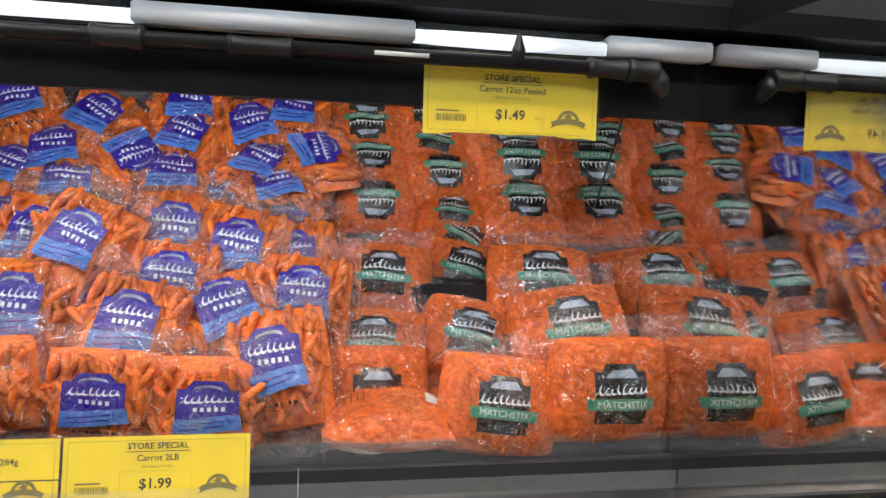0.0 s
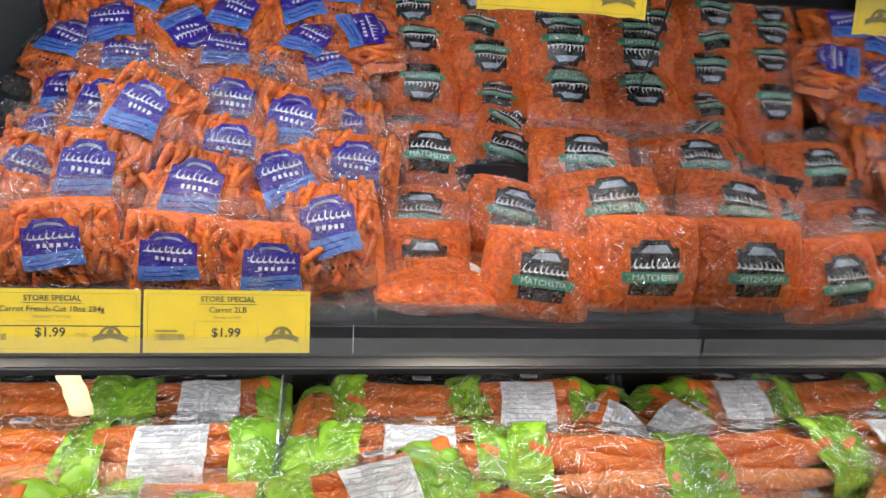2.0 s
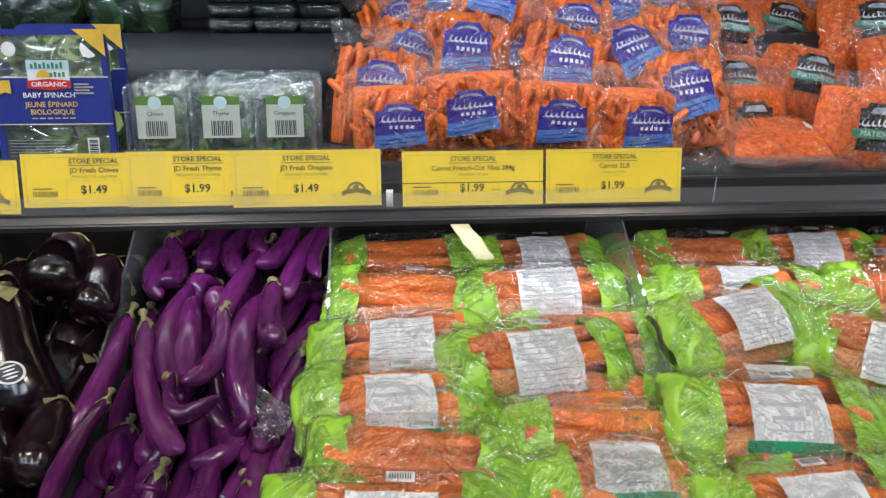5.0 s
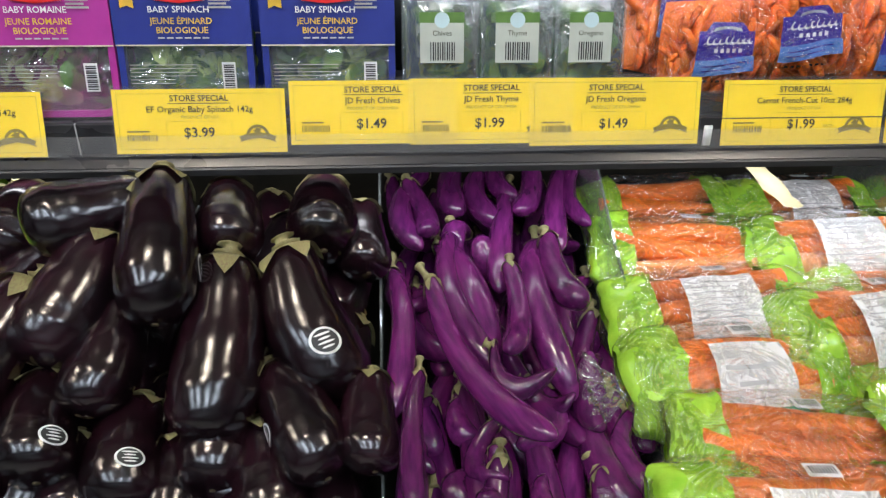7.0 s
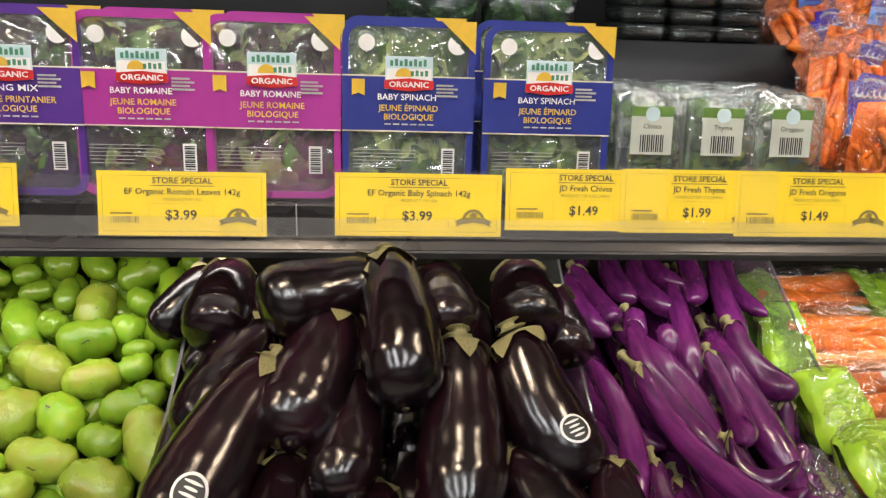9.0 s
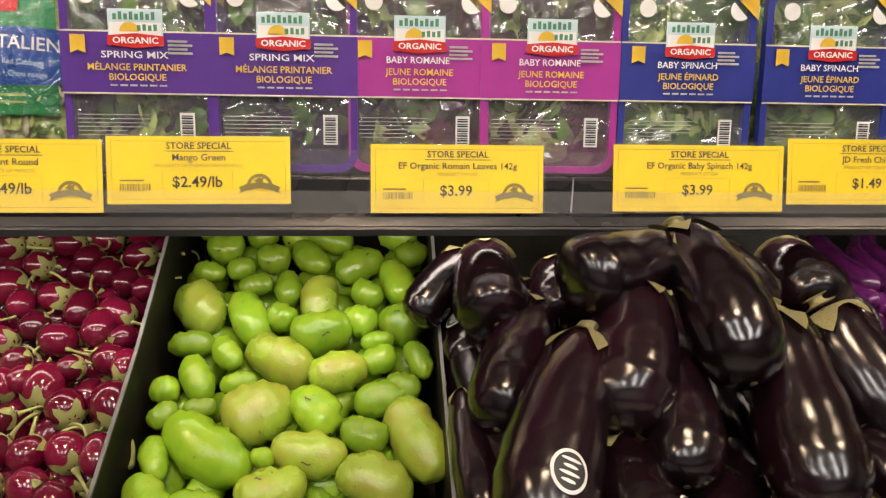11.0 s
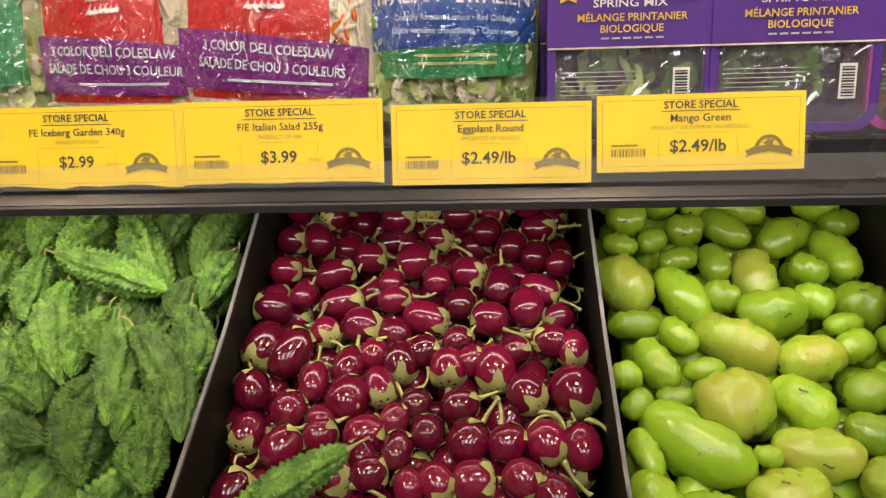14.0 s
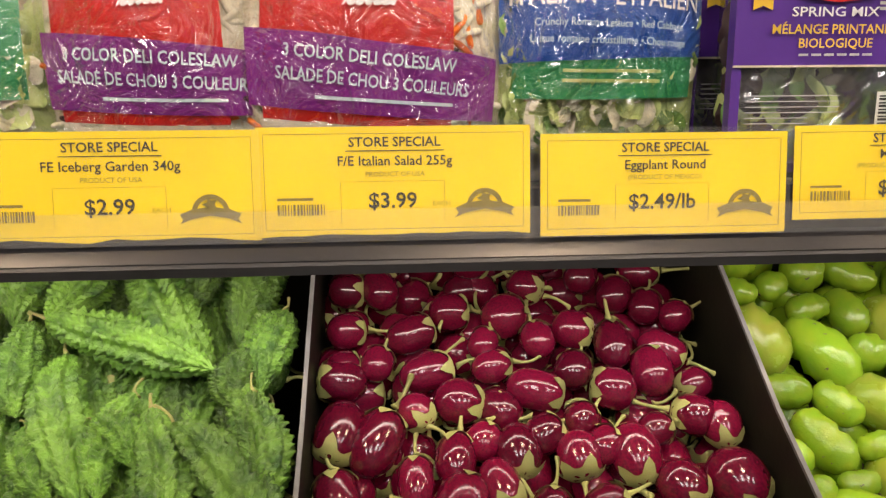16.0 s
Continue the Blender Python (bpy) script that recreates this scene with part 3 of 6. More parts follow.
# ---- produce in the lower bins ----


def slope(base, k):
    return lambda y: base + k * (y - 0.885)


def lay(x, y, z, angle, k, roll=0.0, tip=0.0, size=1.0):
    """Lies along a heading on a surface that rises by k per metre away from the aisle."""
    a = radians(angle)
    return pose(x, y, z, 0, 0, angle) @ pose(0, 0, 0, 0, -math.degrees(math.atan(k * math.sin(a))) + tip, 0) @ pose(0, 0, 0, roll, 0, 0) @ Matrix.Scale(size, 4)


def between(head, tip, w, spin=0.0):
    """From a unit body along x to one that reaches from head to tip, w across, its upper side turned to the aisle."""
    a, b = Vector(head), Vector(tip)
    ax = (b - a).normalized()
    up = Vector((0.05, -0.75, 0.66))
    up = (up - ax * up.dot(ax)).normalized()
    m = Matrix((ax, up.cross(ax), up)).transposed().to_4x4()
    return Matrix.Translation((a + b) / 2) @ m @ pose(0, 0, 0, spin, 0, 0) @ Matrix.Diagonal(((b - a).length, w, w, 1))


def on_heap(x, y, z, angle, ln, w, k, spin=0.0, tip=0.0):
    """Lies along a heading on a heap that rises by k per metre."""
    a = radians(angle)
    d = Vector((math.cos(a), math.sin(a), k * math.sin(a) - math.tan(radians(tip)))).normalized() * ln / 2
    c = Vector((x, y, z))
    return between(c - d, c + d, w, spin)


def stalk(r, stem_len, stem_r, seed):
    """A bent stem at the origin, pointing to -x."""
    rnd = random.Random(seed)
    rod = lathe(smooth_profile([(0, stem_r * 1.9), (stem_len * 0.25, stem_r), (stem_len * 0.8, stem_r * 0.9), (stem_len, stem_r * 1.5), (stem_len * 1.01, 0.0004)], 12), 8, bend=rnd.uniform(0.2, 0.5))
    return moved(rod, pose(-0.1 * r, 0, 0, rnd.uniform(0, 360), 0, 180) @ pose(0, -0.4 * stem_len * 0.35, 0))


def hugging_calyx(profile, reach, points, seed, bend=0.0, lift=1.05):
    """A star-shaped cap that lies on a lathed body's head."""
    rnd = random.Random(seed)
    xs, rs = [p[0] for p in profile], [p[1] for p in profile]
    length, n = xs[-1] - xs[0], points * 6
    wide = [rnd.uniform(0.75, 1.15) for _ in range(points)]
    verts, faces = [(xs[0] - 0.04 * reach, bend * length, 0)], []
    for f in (0.12, 0.3, 0.55, 0.8, 1.0):
        for k in range(n):
            a = 2 * math.pi * k / n
            lobe = (0.5 + 0.5 * math.cos(a * points)) ** 2 * wide[int((k + 3) / 6) % points]
            x = xs[0] + reach * f * (0.22 + 0.78 * lobe)
            r = float(np.interp(x, xs, rs)) * lift + 0.012 + 0.03 * f * f
            cy = bend * ((x - xs[0]) / length - 0.5) ** 2 * 4 * length
            verts.append((x, cy + r * math.cos(a), r * math.sin(a)))
    faces += [(0, 1 + (k + 1) % n, 1 + k) for k in range(n)]
    for ring in range(4):
        for k in range(n):
            a, b = 1 + ring * n + k, 1 + ring * n + (k + 1) % n
            faces.append((a, b, b + n, a + n))
    return raw(verts, faces)


def fruit(name, label, category, group, profile, skin, cap=None, n=18, bend=0.0, lump=0.1, seed=0, squash=1.0, cap_mat=None):
    t = thing(name, label, category, group)
    part("body", lathe(smooth_profile(profile, 18), n, bend, lump, seed, squash), skin, t)
    if cap:
        r, sl, sr, pts, x0, y0 = cap
        s = stalk(r, sl, sr, seed)
        part("calyx", hugging_calyx(smooth_profile(profile, 30), r, pts, seed, bend), cap_mat, t, "green star-shaped calyx")
        part("stem", moved(s, shift(x0, y0, 0)), cap_mat, t, "curved green stem")
    return t


def park(ob):
    """Drop the pattern that copies were made from."""
    for o in [*ob.children_recursive, ob]:
        bpy.data.objects.remove(o)


R = random.Random(7)

# round eggplants
rounds = []
for s in range(5):
    rounds.append(fruit("round_eggplant", "small glossy maroon round eggplant with a pale green calyx", "eggplant", "round eggplants in the bin",
                        [(-0.5, 0.06), (-0.46, 0.23), (-0.30, 0.41), (-0.05, 0.5), (0.2, 0.47), (0.38, 0.34), (0.47, 0.18), (0.5, 0.02)] if s % 2 else
                        [(-0.5, 0.06), (-0.47, 0.26), (-0.33, 0.44), (0.0, 0.5), (0.26, 0.45), (0.42, 0.29), (0.48, 0.15), (0.5, 0.02)], AUB_ROUND,
                        ((0.26, 0.33, 0.24, 0.28, 0.35)[s], (0.42, 0.75, 0.55, 0.85, 0.5)[s], 0.05, 5, -0.52, 0), seed=s, lump=0.05, cap_mat=CALYX, n=22))
egg_z = slope(0.985, 0.48)
ROUND_A = [(-1.848, 1.138, -147, 0.04, 0.037), (-1.797, 1.082, -65, 0.044, 0.038), (-1.765, 1.15, 69, 0.038, 0.036), (-1.699, 1.12, 176, 0.045, 0.042), (-1.84, 1.082, 176, 0.039, 0.036), (-1.661, 1.138, 88, 0.041, 0.038), (-1.619, 1.124, -171, 0.044, 0.04), (-1.583, 1.092, -124, 0.038, 0.035), (-1.518, 1.098, 173, 0.045, 0.037), (-1.553, 1.068, -118, 0.04, 0.037), (-1.524, 1.051, -114, 0.037, 0.034), (-1.644, 1.082, 146, 0.039, 0.036), (-1.671, 1.049, -146, 0.049, 0.046), (-1.727, 1.053, 179, 0.041, 0.038), (-1.83, 1.033, -176, 0.039, 0.036), (-1.767, 1.027, -165, 0.05, 0.036), (-1.605, 1.029, 157, 0.042, 0.039), (-1.642, 1.017, -83, 0.04, 0.034), (-1.568, 1.01, -95, 0.052, 0.037), (-1.522, 1.002, 160, 0.048, 0.035)]
ROUND_B = [(-1.753, 0.985, -171, 0.052, 0.036), (-1.691, 0.988, -167, 0.039, 0.032), (-1.614, 0.982, -117, 0.037, 0.035), (-1.653, 0.965, 165, 0.054, 0.038), (-1.725, 0.957, 164, 0.047, 0.042), (-1.579, 0.964, -14, 0.043, 0.04), (-1.537, 0.98, -97, 0.049, 0.041), (-1.833, 0.98, 1, 0.047, 0.039), (-1.8, 0.921, -122, 0.062, 0.043), (-1.843, 0.933, 73, 0.058, 0.043), (-1.511, 0.935, -16, 0.042, 0.038), (-1.49, 0.925, 94, 0.043, 0.035), (-1.764, 0.946, 126, 0.036, 0.033), (-1.677, 0.91, 93, 0.049, 0.042), (-1.625, 0.904, 92, 0.043, 0.04), (-1.575, 0.904, 95, 0.056, 0.045), (-1.542, 0.875, 130, 0.045, 0.042), (-1.492, 0.88, 122, 0.056, 0.051), (-1.732, 0.903, -103, 0.048, 0.035), (-1.767, 0.883, -91, 0.044, 0.03)]
ROUND_C = [(-1.729, 0.868, -109, 0.05, 0.046), (-1.696, 0.88, 112, 0.047, 0.033), (-1.656, 0.859, -106, 0.034, 0.032), (-1.833, 0.875, -76, 0.044, 0.038), (-1.788, 0.854, -112, 0.041, 0.038), (-1.677, 0.842, -113, 0.034, 0.031), (-1.643, 0.829, -90, 0.035, 0.033), (-1.611, 0.859, -152, 0.041, 0.035), (-1.601, 0.823, -124, 0.045, 0.042), (-1.706, 0.829, -163, 0.042, 0.039), (-1.825, 0.83, 83, 0.042, 0.035), (-1.787, 0.815, -130, 0.044, 0.04), (-1.75, 0.827, -148, 0.036, 0.034), (-1.671, 0.81, -100, 0.041, 0.031), (-1.563, 0.821, -146, 0.041, 0.037), (-1.524, 0.823, 131, 0.045, 0.042), (-1.49, 0.817, -78, 0.047, 0.037), (-1.549, 0.787, 157, 0.042, 0.039), (-1.597, 0.785, -179, 0.043, 0.04), (-1.631, 0.783, 136, 0.039, 0.036)]
ROUND_D = [(-1.656, 0.777, -65, 0.033, 0.031), (-1.697, 0.79, -161, 0.038, 0.035), (-1.734, 0.79, 155, 0.048, 0.044), (-1.519, 0.771, -42, 0.039, 0.037), (-1.552, 0.921, -168, 0.033, 0.03), (-1.616, 0.933, -141, 0.033, 0.031), (-1.653, 0.921, -154, 0.038, 0.035), (-1.751, 0.989, -143, 0.032, 0.03), (-1.697, 1.012, -120, 0.032, 0.029), (-1.855, 0.992, -166, 0.034, 0.031), (-1.496, 1.039, -153, 0.035, 0.033), (-1.8, 0.994, -113, 0.034, 0.031), (-1.602, 0.908, -132, 0.035, 0.032), (-1.751, 0.84, -45, 0.029, 0.027), (-1.705, 0.805, -74, 0.033, 0.031), (-1.503, 0.963, 17, 0.034, 0.032), (-1.782, 1.12, 45, 0.036, 0.033), (-1.707, 0.917, -120, 0.035, 0.032)]
ROUND = ROUND_A + ROUND_B + ROUND_C + ROUND_D
placed = []
for x, y, a, ln, w in ROUND:
    x = min(max(x, -1.832), -1.488)
    placed.append((x, y))
    copy_thing(R.choice(rounds), on_heap(x, y, egg_z(y) - 0.33 * w, a, ln * 1.02, w * 1.02, 0.48, R.uniform(0, 360), R.uniform(-12, 12)))


def fill(xs, ys, step, taken, gap, make, jitter=0.3):
    """Closes the heap between and under the placed pieces."""
    y = ys[0]
    while y < ys[1]:
        x = xs[0] + (step / 2 if round(y / step) % 2 else 0)
        while x < xs[1]:
            px, py = x + R.uniform(-jitter, jitter) * step, y + R.uniform(-jitter, jitter) * step
            free = all((px - a) ** 2 + (py - b) ** 2 > gap ** 2 for a, b in taken)
            make(px, py, free)
            if free:
                taken.append((px, py))
            x += step
        y += step


fill((-1.838, -1.478), (0.55, 1.17), 0.040, placed, 0.033,
     lambda x, y, free: copy_thing(R.choice(rounds), on_heap(x, y, egg_z(y) - (0.022 if free else 0.046), R.uniform(-180, 180), 0.046, 0.040, 0.48, R.uniform(0, 360), R.uniform(-20, 20))))
fill((-1.838, -1.478), (0.55, 1.17), 0.043, [], 0.0,
     lambda x, y, free: copy_thing(R.choice(rounds), on_heap(x, y, egg_z(y) - 0.062, R.uniform(-180, 180), 0.046, 0.040, 0.48, R.uniform(0, 360))))
for o in rounds:
    park(o)



def surface_patch(profile, x0, x1, a0, a1, lift, lump, seed, n=6, bend=0.07, oval=False):
    """A patch on a lathed body, between two places along it and two angles."""
    xs, rs = [p[0] for p in profile], [p[1] for p in profile]
    length = xs[-1] - xs[0]

    def g(u, v):
        if oval:
            du, dv = u * 2 - 1, v * 2 - 1
            u = 0.5 + 0.5 * du * math.sqrt(1 - 0.5 * dv * dv)
            v = 0.5 + 0.5 * dv * math.sqrt(1 - 0.5 * du * du)
        x, a = x0 + (x1 - x0) * u, radians(a0 + (a1 - a0) * v + (0 if oval else 3 * math.sin(u * 5 + seed)))
        r = float(np.interp(x, xs, rs)) * lift
        return (x, bend * ((x - xs[0]) / length - 0.5) ** 2 * 4 * length + r * math.cos(a), r * math.sin(a))
    return grid(g, n, n)


def MANGO_PROFILE(w):
    return smooth_profile([(-0.5, 0.02), (-0.475, w * 0.42), (-0.38, w * 0.78), (-0.2, w * 0.97), (0.0, w), (0.2, w * 0.93), (0.36, w * 0.72), (0.46, w * 0.42), (0.5, 0.01)], 30)


# green mangoes
mangoes = []
for s in range(5):
    ln = 1.0
    w = (0.36, 0.40, 0.33, 0.38, 0.35)[s]
    t = fruit("green_mango", "unripe green mango with brown specks" if s < 3 else "green mango with a reddish blush", "mango", "green mangoes in the bin",
              [(-0.5, 0.02), (-0.475, w * 0.42), (-0.38, w * 0.78), (-0.2, w * 0.97), (0.0, w), (0.2, w * 0.93), (0.36, w * 0.72), (0.46, w * 0.42), (0.5, 0.01)], MANGO if s < 3 else MANGO_BLUSH,
              seed=s + 20, bend=0.07, lump=0.24, squash=0.90)
    part("stem_scar", lathe(smooth_profile([(-0.515, 0.004), (-0.51, 0.03), (-0.49, 0.035)], 6), 8), SCAR, t, "dry brown stem scar", m=shift(0, 0.07, 0))
    for q in range(9):
        qx, qa = R.uniform(-0.3, 0.3), R.uniform(0, 360)
        part("speck", surface_patch(MANGO_PROFILE(w), qx, qx + R.uniform(0.012, 0.03), qa, qa + R.uniform(2.5, 6), 1.014, 0, s, 2), SPECK, t)
    if s in (1, 4):
        part("scar", surface_patch(MANGO_PROFILE(w), -0.02, 0.10, 76, 80, 1.012, 0.10, s), SCAR, t, "dark brown scar")
        part("scar", surface_patch(MANGO_PROFILE(w), 0.08, 0.17, -100, -95, 1.012, 0.10, s), SCAR, t, "dark brown scar")
    mangoes.append(t)
mango_z = slope(0.985, 0.48)
MANGO_A = [(-1.421, 1.144, 11, 0.053, 0.032), (-1.406, 1.112, 4, 0.05, 0.039), (-1.358, 1.135, -3, 0.043, 0.038), (-1.338, 1.091, 4, 0.045, 0.037), (-1.289, 1.095, -49, 0.069, 0.044), (-1.261, 1.132, -18, 0.064, 0.045), (-1.221, 1.081, 30, 0.071, 0.041), (-1.167, 1.132, -15, 0.055, 0.045), (-1.136, 1.099, 7, 0.046, 0.038), (-1.169, 1.053, -75, 0.078, 0.053), (-1.271, 1.024, -91, 0.078, 0.052), (-1.313, 1.041, -83, 0.056, 0.037), (-1.38, 1.075, 25, 0.037, 0.033), (-1.356, 1.044, 14, 0.044, 0.032), (-1.421, 1.018, -54, 0.079, 0.058), (-1.359, 1, -67, 0.089, 0.051), (-1.42, 1.066, -12, 0.042, 0.032), (-1.317, 0.991, -30, 0.04, 0.034), (-1.265, 0.973, 8, 0.076, 0.051), (-1.217, 0.987, -33, 0.045, 0.04)]
MANGO_B = [(-1.209, 1.027, -30, 0.043, 0.038), (-1.165, 0.986, -40, 0.057, 0.05), (-1.14, 0.927, -70, 0.057, 0.033), (-1.421, 0.955, -4, 0.056, 0.035), (-1.376, 0.937, -49, 0.047, 0.032), (-1.315, 0.94, -34, 0.095, 0.061), (-1.243, 0.917, 9, 0.069, 0.051), (-1.194, 0.927, 22, 0.043, 0.037), (-1.196, 0.952, 4, 0.041, 0.029), (-1.44, 0.892, 2, 0.033, 0.03), (-1.405, 0.905, -60, 0.062, 0.04), (-1.356, 0.898, 9, 0.043, 0.031), (-1.331, 0.872, 17, 0.08, 0.071), (-1.266, 0.866, -53, 0.069, 0.045), (-1.191, 0.881, 8, 0.065, 0.045), (-1.166, 0.891, -28, 0.043, 0.031), (-1.38, 0.828, -34, 0.113, 0.071), (-1.394, 0.864, 2, 0.036, 0.02), (-1.27, 0.815, -11, 0.081, 0.052), (-1.212, 0.832, -15, 0.053, 0.04)]
MANGO_C = [(-1.151, 0.83, -63, 0.104, 0.06), (-1.432, 0.858, 31, 0.035, 0.031), (-1.432, 0.81, -72, 0.052, 0.029), (-1.307, 0.778, 8, 0.073, 0.051), (-1.198, 0.786, -18, 0.082, 0.054), (-1.429, 0.77, -44, 0.056, 0.039), (-1.38, 0.76, 0, 0.057, 0.035), (-1.319, 0.807, -17, 0.027, 0.024)]
MANGO = MANGO_A + MANGO_B + MANGO_C
placed = []
for k, (x, y, a, ln, w) in enumerate(MANGO):
    placed.append((x, y))
    big = w > 0.05
    x = min(max(x, -1.452 + 0.45 * w), -1.136 - 0.3 * w)
    copy_thing(mangoes[R.choice((3, 4)) if big and k % 3 else R.choice((0, 1, 2))], on_heap(x, y, mango_z(y) - 0.33 * w, a + (180 if k % 2 else 0), ln * 1.04, w * 1.42, 0.48, R.uniform(0, 360), R.uniform(-6, 6)))
fill((-1.424, -1.148), (0.55, 1.17), 0.046, placed, 0.040,
     lambda x, y, free: copy_thing(R.choice(mangoes[:3]), on_heap(x, y, mango_z(y) - (0.030 if free else 0.056), R.uniform(-180, 180), 0.058, 0.060, 0.48, R.uniform(0, 360), R.uniform(-15, 15))))
for o in mangoes:
    park(o)

# large eggplants


BENDS = (0.05, -0.04, 0.02, 0.07, -0.02, 0.04)


def BIG_PROFILE(w):
    return [(-0.5, 0.05 * w), (-0.485, w * 0.48), (-0.42, w * 0.68), (-0.25, w * 0.83), (-0.05, w * 0.93), (0.13, w * 0.99), (0.25, w), (0.37, w * 0.90), (0.445, w * 0.67), (0.485, w * 0.36), (0.5, 0.02 * w)]


bigs = []
for s in range(6):
    bd = BENDS[s]
    t = thing("large_eggplant", "large glossy black-purple eggplant" if s < 3 else "large glossy black-purple eggplant with a white sticker", "eggplant", "large eggplants in the bin")
    prof = smooth_profile(BIG_PROFILE(0.5), 34)
    part("body", lathe(prof, 32, bd * 2, 0.05, s + 40), AUBERGINE, t)
    rod = stalk(0.33, 0.11, 0.10, s)
    seat = shift(-0.512, bd * 1.9, 0)
    part("calyx", hugging_calyx(prof, 0.16, 5, s, bd * 2), CALYX_DRY, t, "green star-shaped calyx")
    part("stem", moved(rod, seat @ Matrix.Diagonal((0.5, 1, 1, 1))), CALYX_DRY, t, "stubby green stem")
    part("blossom_scar", lathe([(0.488, 0.055), (0.499, 0.045), (0.503, 0.004)], 10), SCAR, t, "small brown blossom scar", m=shift(0, bd * 1.9, 0))
    if s >= 3:
        a0, x0 = (72, 96, 55)[s - 3], (0.10, -0.06, 0.16)[s - 3]
        st = part("sticker", surface_patch(prof, x0, x0 + 0.17, a0, a0 + 40, 1.02, 0, s, 10, bd * 2, True), PAPER, t, "oval white fruit sticker")
        part("sticker_field", surface_patch(prof, x0 + 0.014, x0 + 0.156, a0 + 3.5, a0 + 36.5, 1.026, 0, s, 10, bd * 2, True), INK_BLACK, st, "dark centre")
        for q in range(4):
            part("sticker_mark", surface_patch(prof, x0 + 0.036 + 0.027 * q, x0 + 0.050 + 0.027 * q, a0 + 9 + 3 * (q % 2), a0 + 31 - 3 * (q % 2), 1.032, 0, 0, 3, bd * 2, True), PAPER, st, "white print")
    bigs.append(t)
# head, tip and width of each
BIG_A = [(-0.872, 0.838, 1.184, -0.854, 0.68, 1.085, 0.08), (-0.793, 0.777, 1.099, -0.803, 0.622, 0.975, 0.088), (-0.746, 0.781, 1.107, -0.678, 0.671, 0.985, 0.088), (-0.812, 0.9, 1.135, -0.803, 0.79, 1.1, 0.077), (-0.885, 0.83, 1.15, -1.012, 0.785, 1.138, 0.082), (-1.071, 0.945, 1.12, -1.071, 0.83, 1.076, 0.08), (-1.095, 0.955, 1.12, -1.156, 0.9, 1.053, 0.052), (-0.925, 0.8, 1.125, -0.978, 0.68, 1.035, 0.088), (-1.02, 0.877, 1.082, -1.083, 0.733, 1.01, 0.074), (-1, 0.755, 1.092, -1.078, 0.585, 0.985, 0.086), (-0.9, 0.76, 1.07, -0.924, 0.64, 1, 0.068), (-0.705, 0.945, 1.122, -0.7, 0.83, 1.085, 0.083), (-1.108, 0.824, 1, -1.098, 0.665, 0.95, 0.044), (-1.078, 0.98, 1.05, -1.088, 0.855, 1.005, 0.072)]
BIG_B = [(-0.985, 0.93, 1.11, -0.992, 0.85, 1.065, 0.07), (-0.66, 0.94, 1.09, -0.652, 0.83, 1.05, 0.064), (-0.983, 0.694, 1.011, -0.962, 0.587, 0.966, 0.074), (-0.745, 0.697, 1.012, -0.682, 0.581, 0.963, 0.071), (-0.648, 0.682, 1.006, -0.644, 0.583, 0.964, 0.059), (-0.897, 0.69, 0.979, -0.885, 0.579, 0.932, 0.075), (-0.801, 0.702, 0.984, -0.801, 0.596, 0.939, 0.072), (-1.046, 0.69, 0.969, -1.033, 0.595, 0.929, 0.065), (-0.755, 0.665, 0.958, -0.738, 0.562, 0.915, 0.07), (-0.842, 0.664, 0.948, -0.842, 0.575, 0.911, 0.06), (-0.955, 0.668, 0.949, -0.938, 0.581, 0.913, 0.06), (-0.693, 0.655, 0.934, -0.673, 0.566, 0.897, 0.061)]
BIG = BIG_A + BIG_B
KINDS = {0: 3, 2: 3, 3: 4, 9: 5, 13: 4, 16: 5, 17: 4, 19: 3}
SPINS = {0: -100, 2: -14, 3: 40, 9: 10, 13: 20, 16: -30, 17: 45, 19: -25}
for k, (hx, hy, hz, tx, ty, tz, w) in enumerate(BIG):
    copy_thing(bigs[KINDS.get(k, k % 3)], between((hx, hy, hz), (tx, ty, tz), w * 1.07, SPINS.get(k, R.uniform(-60, 60))))
for k in range(42):
    x, y = -1.075 + 0.077 * (k % 6), 0.53 + 0.075 * (k // 6)
    z = min(0.915 + 0.42 * (y - 0.645), 1.02) - 0.012 * (k % 2)
    x, a = x + R.uniform(-0.012, 0.012), R.uniform(-0.03, 0.03)
    copy_thing(R.choice(bigs[:3]), between((x - a, y + 0.085, z + 0.03), (x + a, y - 0.085, z - 0.03), 0.085, R.uniform(0, 360)))
for o in bigs:
    park(o)

